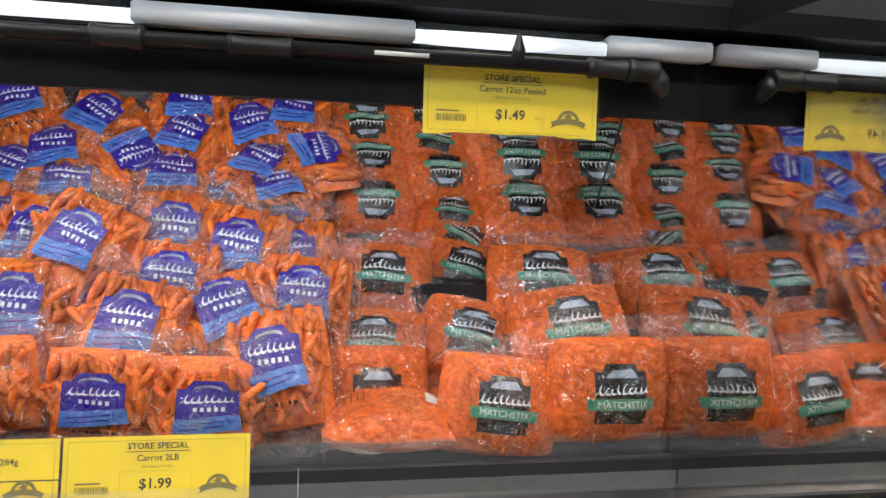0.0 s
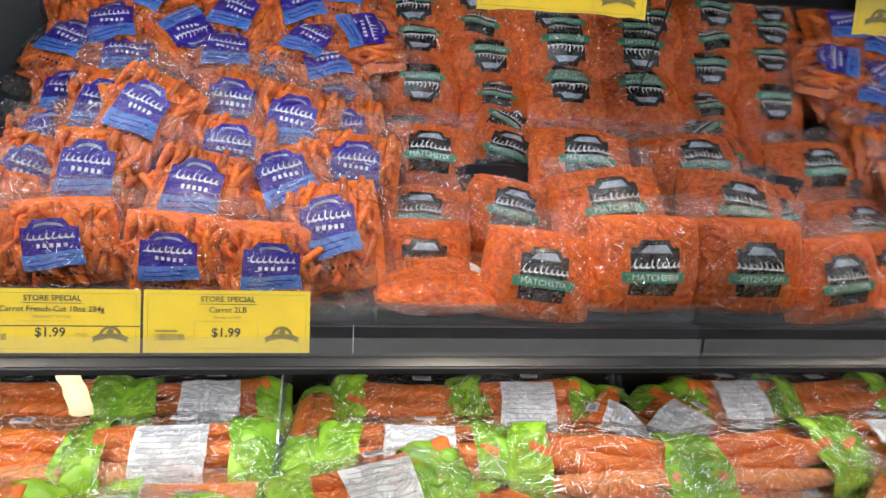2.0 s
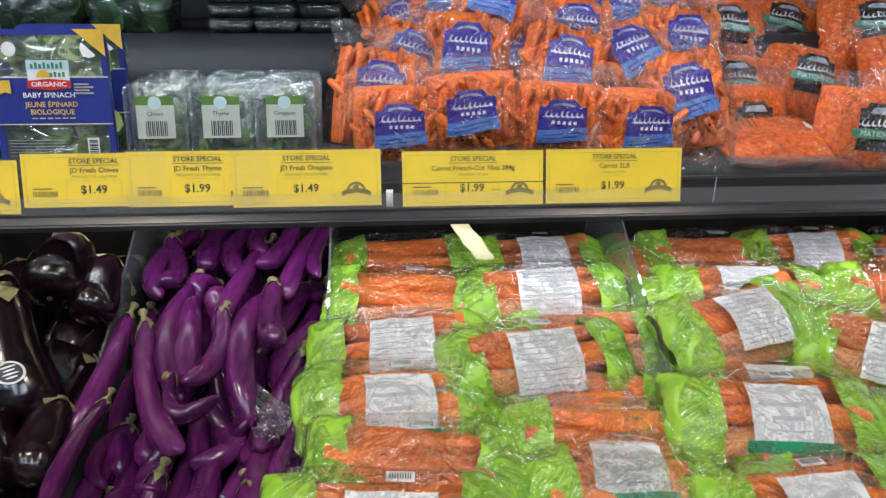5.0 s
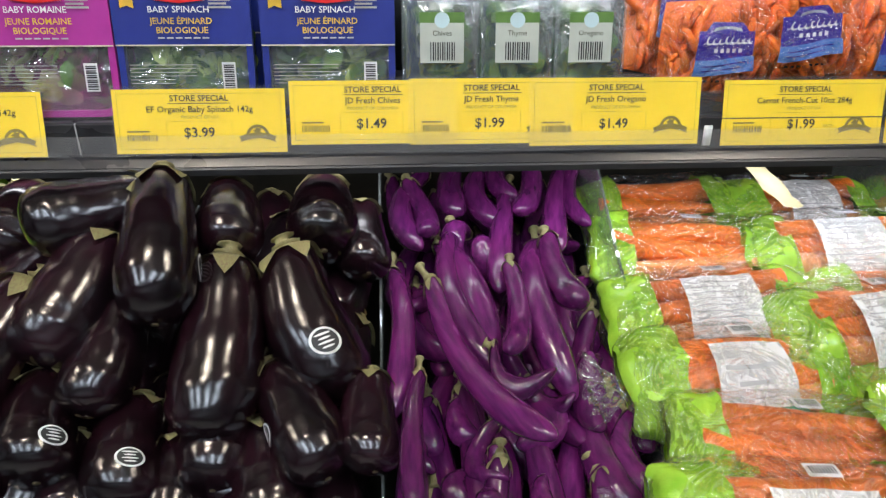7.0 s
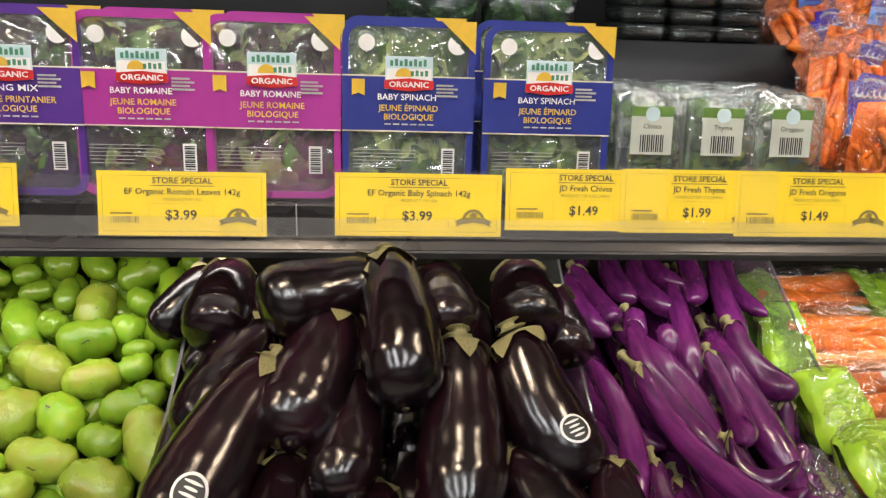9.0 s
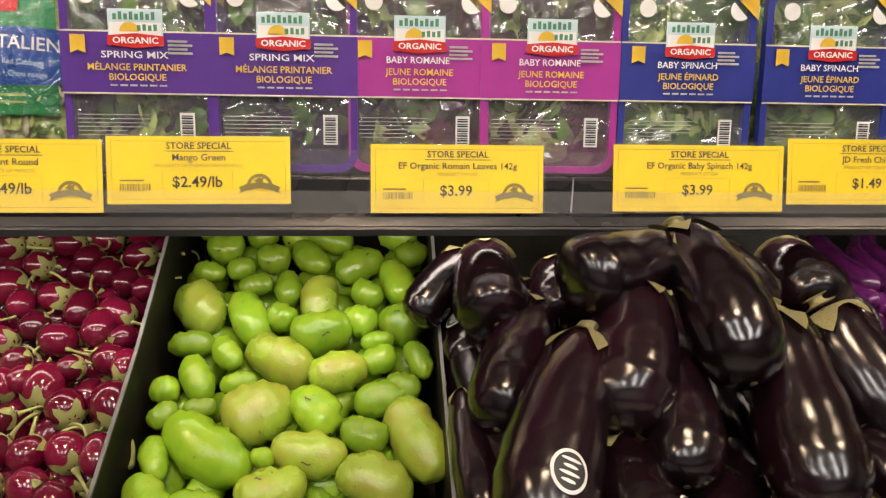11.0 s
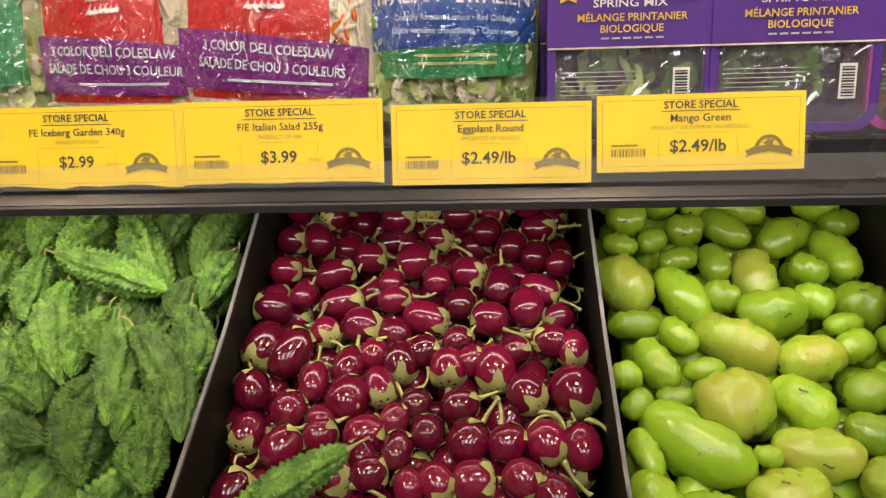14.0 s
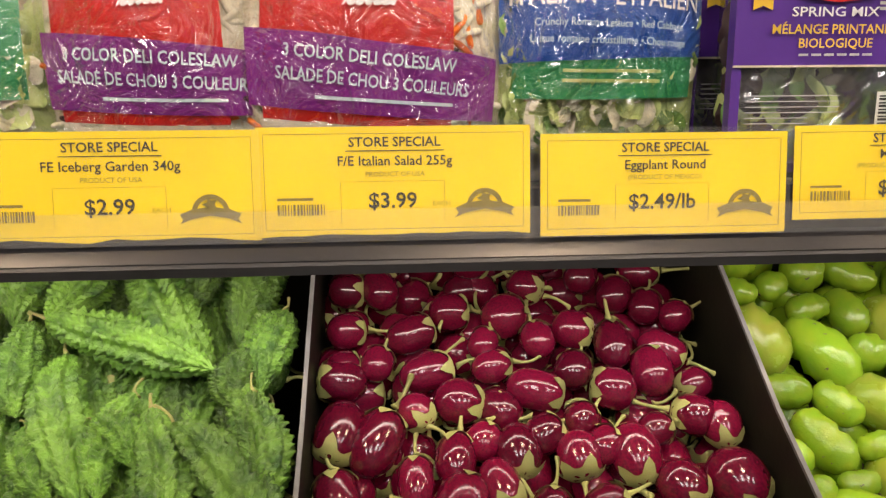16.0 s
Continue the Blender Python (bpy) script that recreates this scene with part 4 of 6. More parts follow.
# long purple eggplants
longs = []
for s in range(4):
    w = 0.5
    bd = (0.9, -0.7, 0.35, 1.2)[s]
    longs.append(fruit("long_eggplant", "slender shiny violet eggplant", "eggplant", "long eggplants in the bin",
                       [(-0.5, w * 0.1), (-0.485, w * 0.55), (-0.42, w * 0.72), (-0.2, w * 0.82), (0.1, w * 0.95), (0.32, w), (0.43, w * 0.78), (0.485, w * 0.4), (0.5, w * 0.05)], AUB_LONG,
                       (0.085, 0.11, 0.14, 5, -0.505, bd * 0.96), n=16, bend=bd, lump=0.08, seed=s + 60, cap_mat=CALYX_DRY))
LONG_A = [(-0.548, 0.827, -84, 0.265, 0.037), (-0.516, 0.83, -81, 0.259, 0.04), (-0.464, 0.962, -101, 0.25, 0.034), (-0.442, 0.831, -92, 0.297, 0.042), (-0.537, 0.69, -68, 0.275, 0.034), (-0.62, 0.763, -91, 0.245, 0.032), (-0.602, 0.604, -93, 0.18, 0.025), (-0.497, 0.661, -32, 0.075, 0.031), (-0.604, 1.023, -95, 0.213, 0.037), (-0.568, 0.997, -82, 0.14, 0.036), (-0.527, 1.09, -96, 0.194, 0.042), (-0.493, 1.072, -97, 0.202, 0.038), (-0.456, 1.106, -97, 0.146, 0.035), (-0.402, 1.078, -102, 0.204, 0.038), (-0.374, 1.036, -104, 0.244, 0.035), (-0.35, 1.065, -103, 0.215, 0.029), (-0.53, 0.959, -108, 0.082, 0.035), (-0.468, 0.774, -98, 0.156, 0.032), (-0.407, 0.855, -82, 0.138, 0.041), (-0.497, 0.923, -98, 0.069, 0.03)]
LONG = LONG_A
LONG_LOW_A = [(-0.402, 0.737, 40, 0.068, 0.027), (-0.44, 0.677, -120, 0.094, 0.034), (-0.401, 0.63, -83, 0.138, 0.043), (-0.376, 0.618, -74, 0.126, 0.037), (-0.384, 0.758, -101, 0.095, 0.035), (-0.366, 0.823, -80, 0.058, 0.029), (-0.549, 0.686, -80, 0.065, 0.032), (-0.536, 0.628, -90, 0.075, 0.029), (-0.624, 0.669, -91, 0.104, 0.028), (-0.516, 0.6, -108, 0.067, 0.029), (-0.473, 0.585, -91, 0.05, 0.025), (-0.561, 0.603, -93, 0.065, 0.029), (-0.445, 0.704, -30, 0.06, 0.03)]
LONG_LOW = LONG_LOW_A
long_z = slope(1.045, 0.16)
for k, (x, y, a, ln, w) in enumerate(LONG):
    copy_thing(longs[k % 4], on_heap(max(min(x, -0.35), -0.605), y, long_z(y) - 0.3 * w, a, ln, w, 0.16, R.uniform(-60, 60), R.uniform(-2, 4)))
for k, (x, y, a, ln, w) in enumerate(LONG_LOW):
    copy_thing(longs[k % 4], on_heap(max(min(x, -0.35), -0.605), y, long_z(y) - 0.068 - 0.3 * w, a, ln, w, 0.16, R.uniform(-60, 60)))
for k in range(48):
    x, y = -0.60 + 0.034 * (k % 8), 0.52 + 0.115 * (k // 8)
    copy_thing(R.choice(longs), on_heap(x, y, long_z(y) - 0.085 - 0.02 * (k % 2), R.uniform(-110, -70), R.uniform(0.18, 0.22), 0.036, 0.16, R.uniform(0, 360)))
for o in longs:
    park(o)

# bitter melons: spindle bodies with rows of warts


def bitter(seed):
    rnd = random.Random(seed)
    prof = smooth_profile([(-0.5, 0.02), (-0.42, 0.075), (-0.2, 0.125), (0.05, 0.138), (0.28, 0.10), (0.43, 0.045), (0.5, 0.006)], 100)
    n = 60
    verts, faces = [], []
    bend = rnd.uniform(-0.12, 0.12)
    for j, (x, r) in enumerate(prof):
        for k in range(n):
            a = 2 * math.pi * k / n
            ridge = 0.5 + 0.5 * math.cos(a * 10 + 0.7 * math.sin(x * 11 + seed))
            wart = (0.5 + 0.5 * math.sin(x * 120 + 4 * math.sin(a * 5 + seed))) * (0.35 + 0.65 * ridge)
            rough = noise.noise(Vector((x * 26 + seed * 3, math.cos(a) * 4, math.sin(a) * 4)))
            rr = r * (0.80 + 0.15 * ridge + 0.30 * wart + 0.18 * rough)
            verts.append((x, bend * ((x * 2) ** 2 - 0.3) + rr * math.cos(a), rr * math.sin(a)))
    for j in range(len(prof) - 1):
        for k in range(n):
            a, b = j * n + k, j * n + (k + 1) % n
            faces.append((a, a + n, b + n, b))
    faces += [tuple(range(n)), tuple(range((len(prof) - 1) * n, len(prof) * n))[::-1]]
    t = thing("bitter_melon", "warty green bitter melon with a pointed tip", "bitter melon", "bitter melons in the bin")
    part("body", raw(verts, faces), MELON, t)
    part("stem", lathe(smooth_profile([(-0.66, 0.012), (-0.58, 0.009), (-0.5, 0.02), (-0.47, 0.03)], 8), 8, bend=0.2), CALYX, t, "thin pale stem", m=shift(0, bend * 0.6, 0))
    return t


melons = [bitter(s) for s in range(4)]
BITTER_A = [(-2.13, 1.058, -104, 0.1, 0.051), (-2.088, 1.056, -91, 0.119, 0.051), (-2.022, 1.076, -92, 0.099, 0.052), (-1.97, 1.059, -99, 0.096, 0.042), (-1.915, 1.041, -103, 0.132, 0.047), (-2.014, 0.978, -21, 0.172, 0.048), (-1.991, 1.013, -53, 0.159, 0.052), (-1.883, 0.975, -98, 0.099, 0.039), (-2.053, 0.906, -67, 0.168, 0.047), (-2.106, 0.954, -77, 0.101, 0.041), (-2.011, 0.882, -93, 0.095, 0.035), (-1.959, 0.843, -71, 0.152, 0.044), (-1.906, 0.839, -53, 0.171, 0.051), (-1.884, 0.876, -75, 0.135, 0.046), (-1.855, 0.869, -76, 0.101, 0.029), (-1.986, 0.809, -103, 0.081, 0.035), (-1.929, 0.798, -95, 0.058, 0.031), (-1.966, 0.778, -81, 0.1, 0.052), (-2.037, 0.817, -25, 0.067, 0.035), (-2.017, 0.772, -32, 0.063, 0.03)]
BITTER_B = [(-1.899, 0.757, -86, 0.071, 0.037), (-1.856, 0.754, -79, 0.08, 0.042), (-1.918, 0.932, -86, 0.067, 0.035), (-1.901, 0.98, -117, 0.069, 0.036), (-2.002, 0.884, -45, 0.062, 0.033), (-2.063, 0.866, -59, 0.072, 0.032), (-1.9, 0.8, -90, 0.066, 0.035)]
BITTER = BITTER_A + BITTER_B
BITTER_WEST = [(-2.16, 0.95, -95, 0.15, 0.05), (-2.2, 0.88, -110, 0.15, 0.05), (-2.23, 0.97, -85, 0.15, 0.05), (-2.18, 0.80, -70, 0.14, 0.05)]
bit_z = slope(1.035, 0.42)
for k, (x, y, a, ln, w) in enumerate(BITTER + BITTER_WEST):
    x = min(x, -1.893)
    copy_thing(melons[k % 4], on_heap(x, y, bit_z(y) - 0.3 * w + R.uniform(-0.003, 0.004), a, ln, w * 3.4, 0.42, R.uniform(0, 360), R.uniform(-5, 5)))
fill((-2.27, -1.905), (0.58, 1.19), 0.042, [], 0.0,
     lambda x, y, free: copy_thing(R.choice(melons), lay(x, y, bit_z(y) - 0.052, R.uniform(60, 120), 0.42, R.uniform(0, 360), R.uniform(-8, 8), R.uniform(0.12, 0.15))))
copy_thing(melons[1], lay(-1.765, 0.757, egg_z(0.757) + 0.016, 212, 0.48, 30, 0, 0.13))
for o in melons:
    park(o)

# ---- bagged carrots in the lower bins ----


def carrot_mesh(seed):
    rnd = random.Random(seed)
    return lathe(smooth_profile([(-0.5, 0.004), (-0.49, 0.055), (-0.45, 0.075), (-0.2, 0.072), (0.15, 0.058), (0.4, 0.036), (0.49, 0.014), (0.5, 0.003)], 22), 14, bend=rnd.uniform(-0.05, 0.05), lump=0.10, seed=seed)


CARROTS = [carrot_mesh(s) for s in range(4)]


def crumple(fn, seed, amp):
    def g(u, v):
        p = Vector(fn(u, v))
        return tuple(p + amp * noise.noise_vector(p * 38 + Vector((seed, seed * 2, 0))) + 0.35 * amp * noise.noise_vector(p * 85) + 0.9 * amp * noise.noise_vector(p * 14 + Vector((seed, 0, 3))))
    return g


def carrot_bag(seed, flipped=False, knot=False, w=0.25, plain=False, code_only=False):
    """Whole carrots side by side in a clear bag with lime green ends, lying along x; its base is at z 0."""
    rnd = random.Random(seed)
    t = thing("carrot_bag", "clear bag of whole carrots with lime green ends", "bag of carrots", "bagged carrots in the bins")
    half, dep, hgt = w * 0.5, 0.052, 0.034
    k = 0
    for row, z in ((0, 0.020), (1, 0.046)):
        for c in range(4 - row):
            me = CARROTS[k % 4]
            ob = part("carrot", me, CARROT_PALE if rnd.random() < 0.25 else CARROT, t, m=pose(rnd.uniform(-0.012, 0.012), (c - 1.5 + row * 0.5) * 0.029, z, rnd.uniform(0, 360), 0, rnd.uniform(-5, 5) + (180 if rnd.random() < 0.5 else 0)) @ Matrix.Diagonal((w * 0.78, 0.232, 0.232, 1)))
            k += 1

    def shell(u, v, fat=1.0):
        x = (u - 0.5) * 2
        a = v * 2 * math.pi
        close = (1 - abs(x) ** 5) ** 0.5 if abs(x) < 1 else 0.0
        flat = 0.16 + 0.84 * close
        return (x * half, dep * 1.15 * math.cos(a) * (0.72 + 0.28 * close) * fat, hgt + hgt * 1.12 * math.sin(a) * flat * fat)

    part("film", grid(crumple(lambda u, v: shell(u, v, 1.14), seed, 0.004), 26, 26), FILM, t, "clear wrinkled film").visible_shadow = False
    for sgn, u0, u1 in ((-1, 0.0, 0.22), (1, 0.79 if not knot else 0.67, 1.0)):
        part("green_end", grid(crumple(lambda u, v: shell(u0 + (u1 - u0) * u, v, 1.04), seed + sgn, 0.0065), 16, 34), LIME, t, "lime green printed film")

    def tail(sgn):
        def fn(u, v):
            spread = 0.30 + 0.9 * u
            return (sgn * (half + 0.045 * u), dep * 0.95 * (v - 0.5) * 2 * spread * 0.7, hgt + 0.016 * math.sin(v * 21 + seed) * u + 0.03 * (u ** 2) * rnd.uniform(-0.2, 0.6))
        return fn
    part("bag_tail", grid(crumple(tail(1 if not flipped else -1), seed + 9, 0.006), 6, 20), FILM_SEAL, t, "crumpled end of the bag").visible_shadow = False

    if plain:
        return t

    def top(u, v):
        x0, x1 = (-0.21, 0.24)
        a = radians(62 + 84 * (1 - v))
        return (half * (x0 + (x1 - x0) * u) * 1.5, -dep * 1.24 * math.cos(math.pi - a), hgt + hgt * 1.24 * math.sin(a))
    if not code_only:
        lab = part("label", grid(crumple(top, seed, 0.002), 10, 8), PAPER, t, "white printed paper label")

        def bars(u0, u1, v0, v1, lift, material, name):
            def fn(u, v):
                x, y, z = top(u0 + (u1 - u0) * u, v0 + (v1 - v0) * v)
                n = Vector((0, y, z - hgt)).normalized() * lift
                return (x, y + n.y, z + n.z)
            return grid(crumple(fn, seed, 0.002), 8, 3)
        if not flipped:
            rows = [bars(0.08, 0.92 - 0.2 * (q % 3 == 2), 0.10 + 0.085 * q, 0.116 + 0.085 * q, 0.0012, None, "") for q in range(10)]
            part("print", join(rows), INK_GREY, lab, "rows of small grey print")
        else:
            part("print", join([bars(0.10, 0.80, 0.66, 0.71, 0.0012, None, ""), bars(0.24, 0.66, 0.48, 0.53, 0.0012, None, ""), bars(0.16, 0.74, 0.33, 0.35, 0.0012, None, "")]), INK_GREY, lab, "grey printed lines")
            part("stripe", bars(-0.1, 1.1, 0.02, 0.20, 0.0014, None, ""), GREEN_PRINT, lab, "green printed stripe")

    def code(u, v):
        x, y, z = top(0.42 + 0.32 * u, 1.14 + 0.24 * v)
        return (x, y, z + 0.001)
    part("barcode_panel", grid(code, 4, 3), PAPER, t, "white bar code panel")
    part("barcode", join([grid(lambda u, v, q=q: (lambda p: (p[0], p[1], p[2] + 0.001))(code(0.12 + 0.09 * q + 0.04 * u, 0.2 + 0.6 * v)), 1, 2) for q in range(9)]), INK_BLACK, t, "black bar code")
    return t


bag_kinds = [carrot_bag(1), carrot_bag(2, True), carrot_bag(3, False, True), carrot_bag(4, True, False, 0.27), carrot_bag(5, False, False, 0.27), carrot_bag(6, False, True, 0.26, True), carrot_bag(7, False, False, 0.25, True), carrot_bag(8, False, False, 0.26, False, True)]
# x, y, height of the upper side, heading, kind
BAGS_A = [(-0.215, 0.815, 1.022, 2, 0), (0.02, 0.945, 1.045, 0, 4), (-0.03, 0.775, 1.022, 9, 4), (-0.23, 0.715, 1.0, 4, 1), (-0.20, 0.965, 1.035, -3, 7), (0.04, 1.10, 1.04, 4, 0), (0.07, 0.855, 1.005, -3, 6), (0.36, 0.94, 1.035, -4, 3), (0.37, 1.10, 1.035, -3, 7), (0.555, 1.09, 1.045, -8, 0), (0.29, 0.82, 1.045, 16, 2), (0.62, 0.89, 1.045, -8, 7)]
BAGS_B = [(-0.20, 1.09, 1.05, 3, 6), (0.22, 1.02, 1.02, 80, 6), (0.51, 0.735, 1.03, -38, 4), (0.25, 0.63, 1.012, -4, 3), (-0.21, 0.60, 0.985, -6, 7), (0.03, 0.625, 0.985, -2, 6), (0.04, 0.545, 0.965, 3, 6), (-0.24, 0.51, 0.975, -4, 3), (0.24, 0.505, 0.97, 2, 3), (0.63, 0.66, 1.0, -20, 6), (0.62, 0.77, 1.0, 25, 6), (0.66, 1.0, 1.03, 60, 0), (0.48, 0.60, 0.985, -12, 5), (0.6, 0.53, 0.965, 8, 6)]
for x, y, z, a, kind in BAGS_A + BAGS_B:
    copy_thing(bag_kinds[kind], lay(x, y + 0.012, z - 0.066, a + R.uniform(-2, 2), 0.05, 30 + R.uniform(-6, 6), R.uniform(-3, 3), R.uniform(1.02, 1.10)))
for k in range(16):
    x, y = (-0.19, 0.04, 0.31, 0.58)[k % 4], 0.58 + 0.15 * (k // 4)
    copy_thing(R.choice(bag_kinds), lay(x, y, 0.905 + 0.05 * (y - 0.6), R.uniform(-8, 8), 0.05, 14))
for o in bag_kinds:
    park(o)

tagged(part("paper_slip", grid(crumple(lambda u, v: (-0.13 + 0.05 * v + (u - 0.5) * 0.032, 0.995 - 0.085 * v - 0.01 * math.sin(u * 3), 1.135 - 0.03 * v + 0.008 * math.sin(v * 5)), 3, 0.005), 4, 10), SLIP), "pale yellow paper slip lying on the carrot bags", "paper slip")

# ---- bags of cut carrots on the shelf ----


def pillow(w, h, d, seed, corner=2.6):
    """A stuffed pillow: maps u, v in -1..1 to its front face; the back mirrors it."""
    def front(u, v, lift=0.0, side=-1):
        fat = max(0.0, (1 - abs(u) ** corner)) ** 0.5 * max(0.0, (1 - abs(v) ** corner)) ** 0.5
        b = 1 + 0.16 * noise.noise(Vector((u * 2.1 + seed, v * 2.1, side)))
        return (u * w / 2 * (1 - 0.05 * v * v), side * (d / 2 * fat * b + lift * (0.12 + 0.88 * fat)), v * h / 2 * (1 - 0.04 * u * u))
    return front


def pillow_mesh(fn, n=20, lift=0.0):
    meshes = [grid(lambda u, v, s=s: fn((u * 2 - 1) * (1 if s < 0 else -1), v * 2 - 1, lift, s), n, n) for s in (-1, 1)]
    return join(meshes)


def patch(fn, pts, lift, n=7):
    """A printed patch over the pillow's face, from four corners in u, v."""
    (a, b, c, d) = [Vector(p) for p in pts]

    def g(s, t):
        q = a.lerp(b, s).lerp(d.lerp(c, s), t)
        return fn(q.x, q.y, lift)
    return grid(g, n, n)


def wrapped(fn, me, u0, v0, lift, sx, sz, turn=0.0):
    """Printed words laid onto the pillow's face."""
    c, s = math.cos(radians(turn)), math.sin(radians(turn))
    me = me.copy()
    for v in me.vertices:
        x, z = v.co.x, v.co.z
        v.co = fn(u0 + (x * c - z * s) / sx, v0 + (x * s + z * c) / sz, lift)
    return me


def script_marks(fn, u0, v0, w, h, lift, seed, n=9):
    """A plain looping squiggle in place of a printed brand."""
    rnd = random.Random(seed)
    tall = [rnd.choice((0.34, 0.40, 0.48, 0.38)) for _ in range(n + 1)]
    tall[0] = 1.0
    tall[n // 2] = 0.85
    steps = n * 8

    def g(s, t):
        q = s * n
        k = min(int(q), n - 1)
        f = q - k
        a = 2 * math.pi * f
        amp = tall[k] * (1 - f) + tall[k + 1] * f
        u = u0 + w * (s - 0.5) + 0.30 * w / n * math.sin(a) + 0.25 * h * amp * (0.5 - 0.5 * math.cos(a))
        v = v0 - 0.25 * h + h * amp * (0.5 - 0.5 * math.cos(a)) + 0.12 * h * s
        return fn(u + 0.022 * (t - 0.5), v + 0.036 * (t - 0.5), lift)
    return grid(g, steps, 1)


STICK_MESH = lathe(smooth_profile([(-0.5, 0.002), (-0.48, 0.07), (-0.3, 0.095), (0.2, 0.09), (0.46, 0.065), (0.5, 0.002)], 9), 7, bend=0.06)


def french_bag(seed):
    rnd = random.Random(seed)
    w, h, d = 0.160, 0.196, 0.066
    t = thing("cut_carrot_bag", "clear bag of cut carrot sticks with a purple and blue label", "bag of carrots", "bags of cut carrots on the shelf")
    fn = pillow(w, h * 0.88, d, seed)
    part("core", pillow_mesh(pillow(w * 0.86, h * 0.78, d * 0.60, seed), 12), STICK, t)
    sticks = []
    for k in range(100):
        u, v = rnd.uniform(-0.72, 0.72), rnd.uniform(-0.60, 0.60)
        p = Vector(fn(u, v, rnd.uniform(-0.009, 0.0), -1 if k % 8 else 1))
        ln = rnd.uniform(0.038, 0.060)
        sticks.append(moved(STICK_MESH, Matrix.Translation(p) @ Euler((rnd.uniform(-0.25, 0.25), radians(90 + rnd.gauss(0, 22)), rnd.uniform(-0.2, 0.2))).to_matrix().to_4x4() @ Matrix.Diagonal((ln * 0.95, ln * 1.3, ln * 1.1, 1))))
    tagged(part("carrot_filling", join(sticks), STICK, t, "orange cut carrot sticks"), kind="stuff")
    film_mesh = pillow_mesh(lambda u, v, l, s: tuple(Vector(fn(u, v, l, s)) + 0.003 * noise.noise_vector(Vector((u * 4, v * 4, seed)))), 24, 0.0145)
    part("film", film_mesh, FILM, t, "clear crinkled film").visible_shadow = False
    for sg in (-1, 1):
        part("seal", grid(crumple(lambda u, v: ((u - 0.5) * w * (0.98 + 0.06 * v), 0.006 * math.sin(u * 19 + seed) * v, sg * (h * 0.40 + 0.035 * v)), seed + sg, 0.004), 16, 4), FILM_SEAL, t, "clear crimped seal").visible_shadow = False
    # printed label: purple shield, small picture, script marks, pale blue wave across the foot
    lab = part("label", join([patch(fn, [(-0.46, -0.36), (0.46, -0.36), (0.45, 0.38), (-0.45, 0.38)], 0.0104, 12), patch(fn, [(-0.34, 0.37), (0.34, 0.37), (0.22, 0.54), (-0.22, 0.54)], 0.0104)]), PURPLE, t, "purple printed label")
    part("picture", patch(lambda u, v, l: fn(u, v + 0.07 * (1 - (u / 0.26) ** 2), l), [(-0.22, 0.35), (0.22, 0.35), (0.19, 0.40), (-0.19, 0.40)], 0.0110), LABEL_SKY, lab, "small picture of a field")
    part("script", script_marks(fn, 0.0, 0.19, 0.76, 0.19, 0.0112, seed, 8), TEXT_WHITE, lab, "white script lettering")
    for q in range(5):
        part("small_capital", patch(fn, [(-0.20 + 0.1 * q, -0.01), (-0.145 + 0.1 * q, -0.01), (-0.145 + 0.1 * q, 0.065), (-0.20 + 0.1 * q, 0.065)], 0.0110, 1), TEXT_WHITE, lab, "white printed capital")
    wave = part("wave", patch(lambda u, v, l: fn(u, v + 0.05 * math.sin(u * 4), l), [(-0.48, -0.42), (0.52, -0.42), (0.48, -0.13), (-0.46, -0.11)], 0.0114, 10), BLUE_BAND, lab, "pale blue wave with small print")
    for q in range(2):
        part("wave_print", patch(lambda u, v, l: fn(u, v + 0.05 * math.sin(u * 4), l), [(-0.36, -0.24 - 0.09 * q), (0.34 - 0.1 * q, -0.24 - 0.09 * q), (0.34 - 0.1 * q, -0.215 - 0.09 * q), (-0.36, -0.215 - 0.09 * q)], 0.0121, 6), PURPLE, wave, "dark printed line")
    part("net_weight", join([patch(fn, [(-0.34 + 0.1 * q, -0.60), (-0.28 + 0.1 * q, -0.60), (-0.28 + 0.1 * q, -0.55), (-0.34 + 0.1 * q, -0.55)], 0.0055, 1) for q in range(7)]), INK_BLACK, t, "dark small print")
    return t


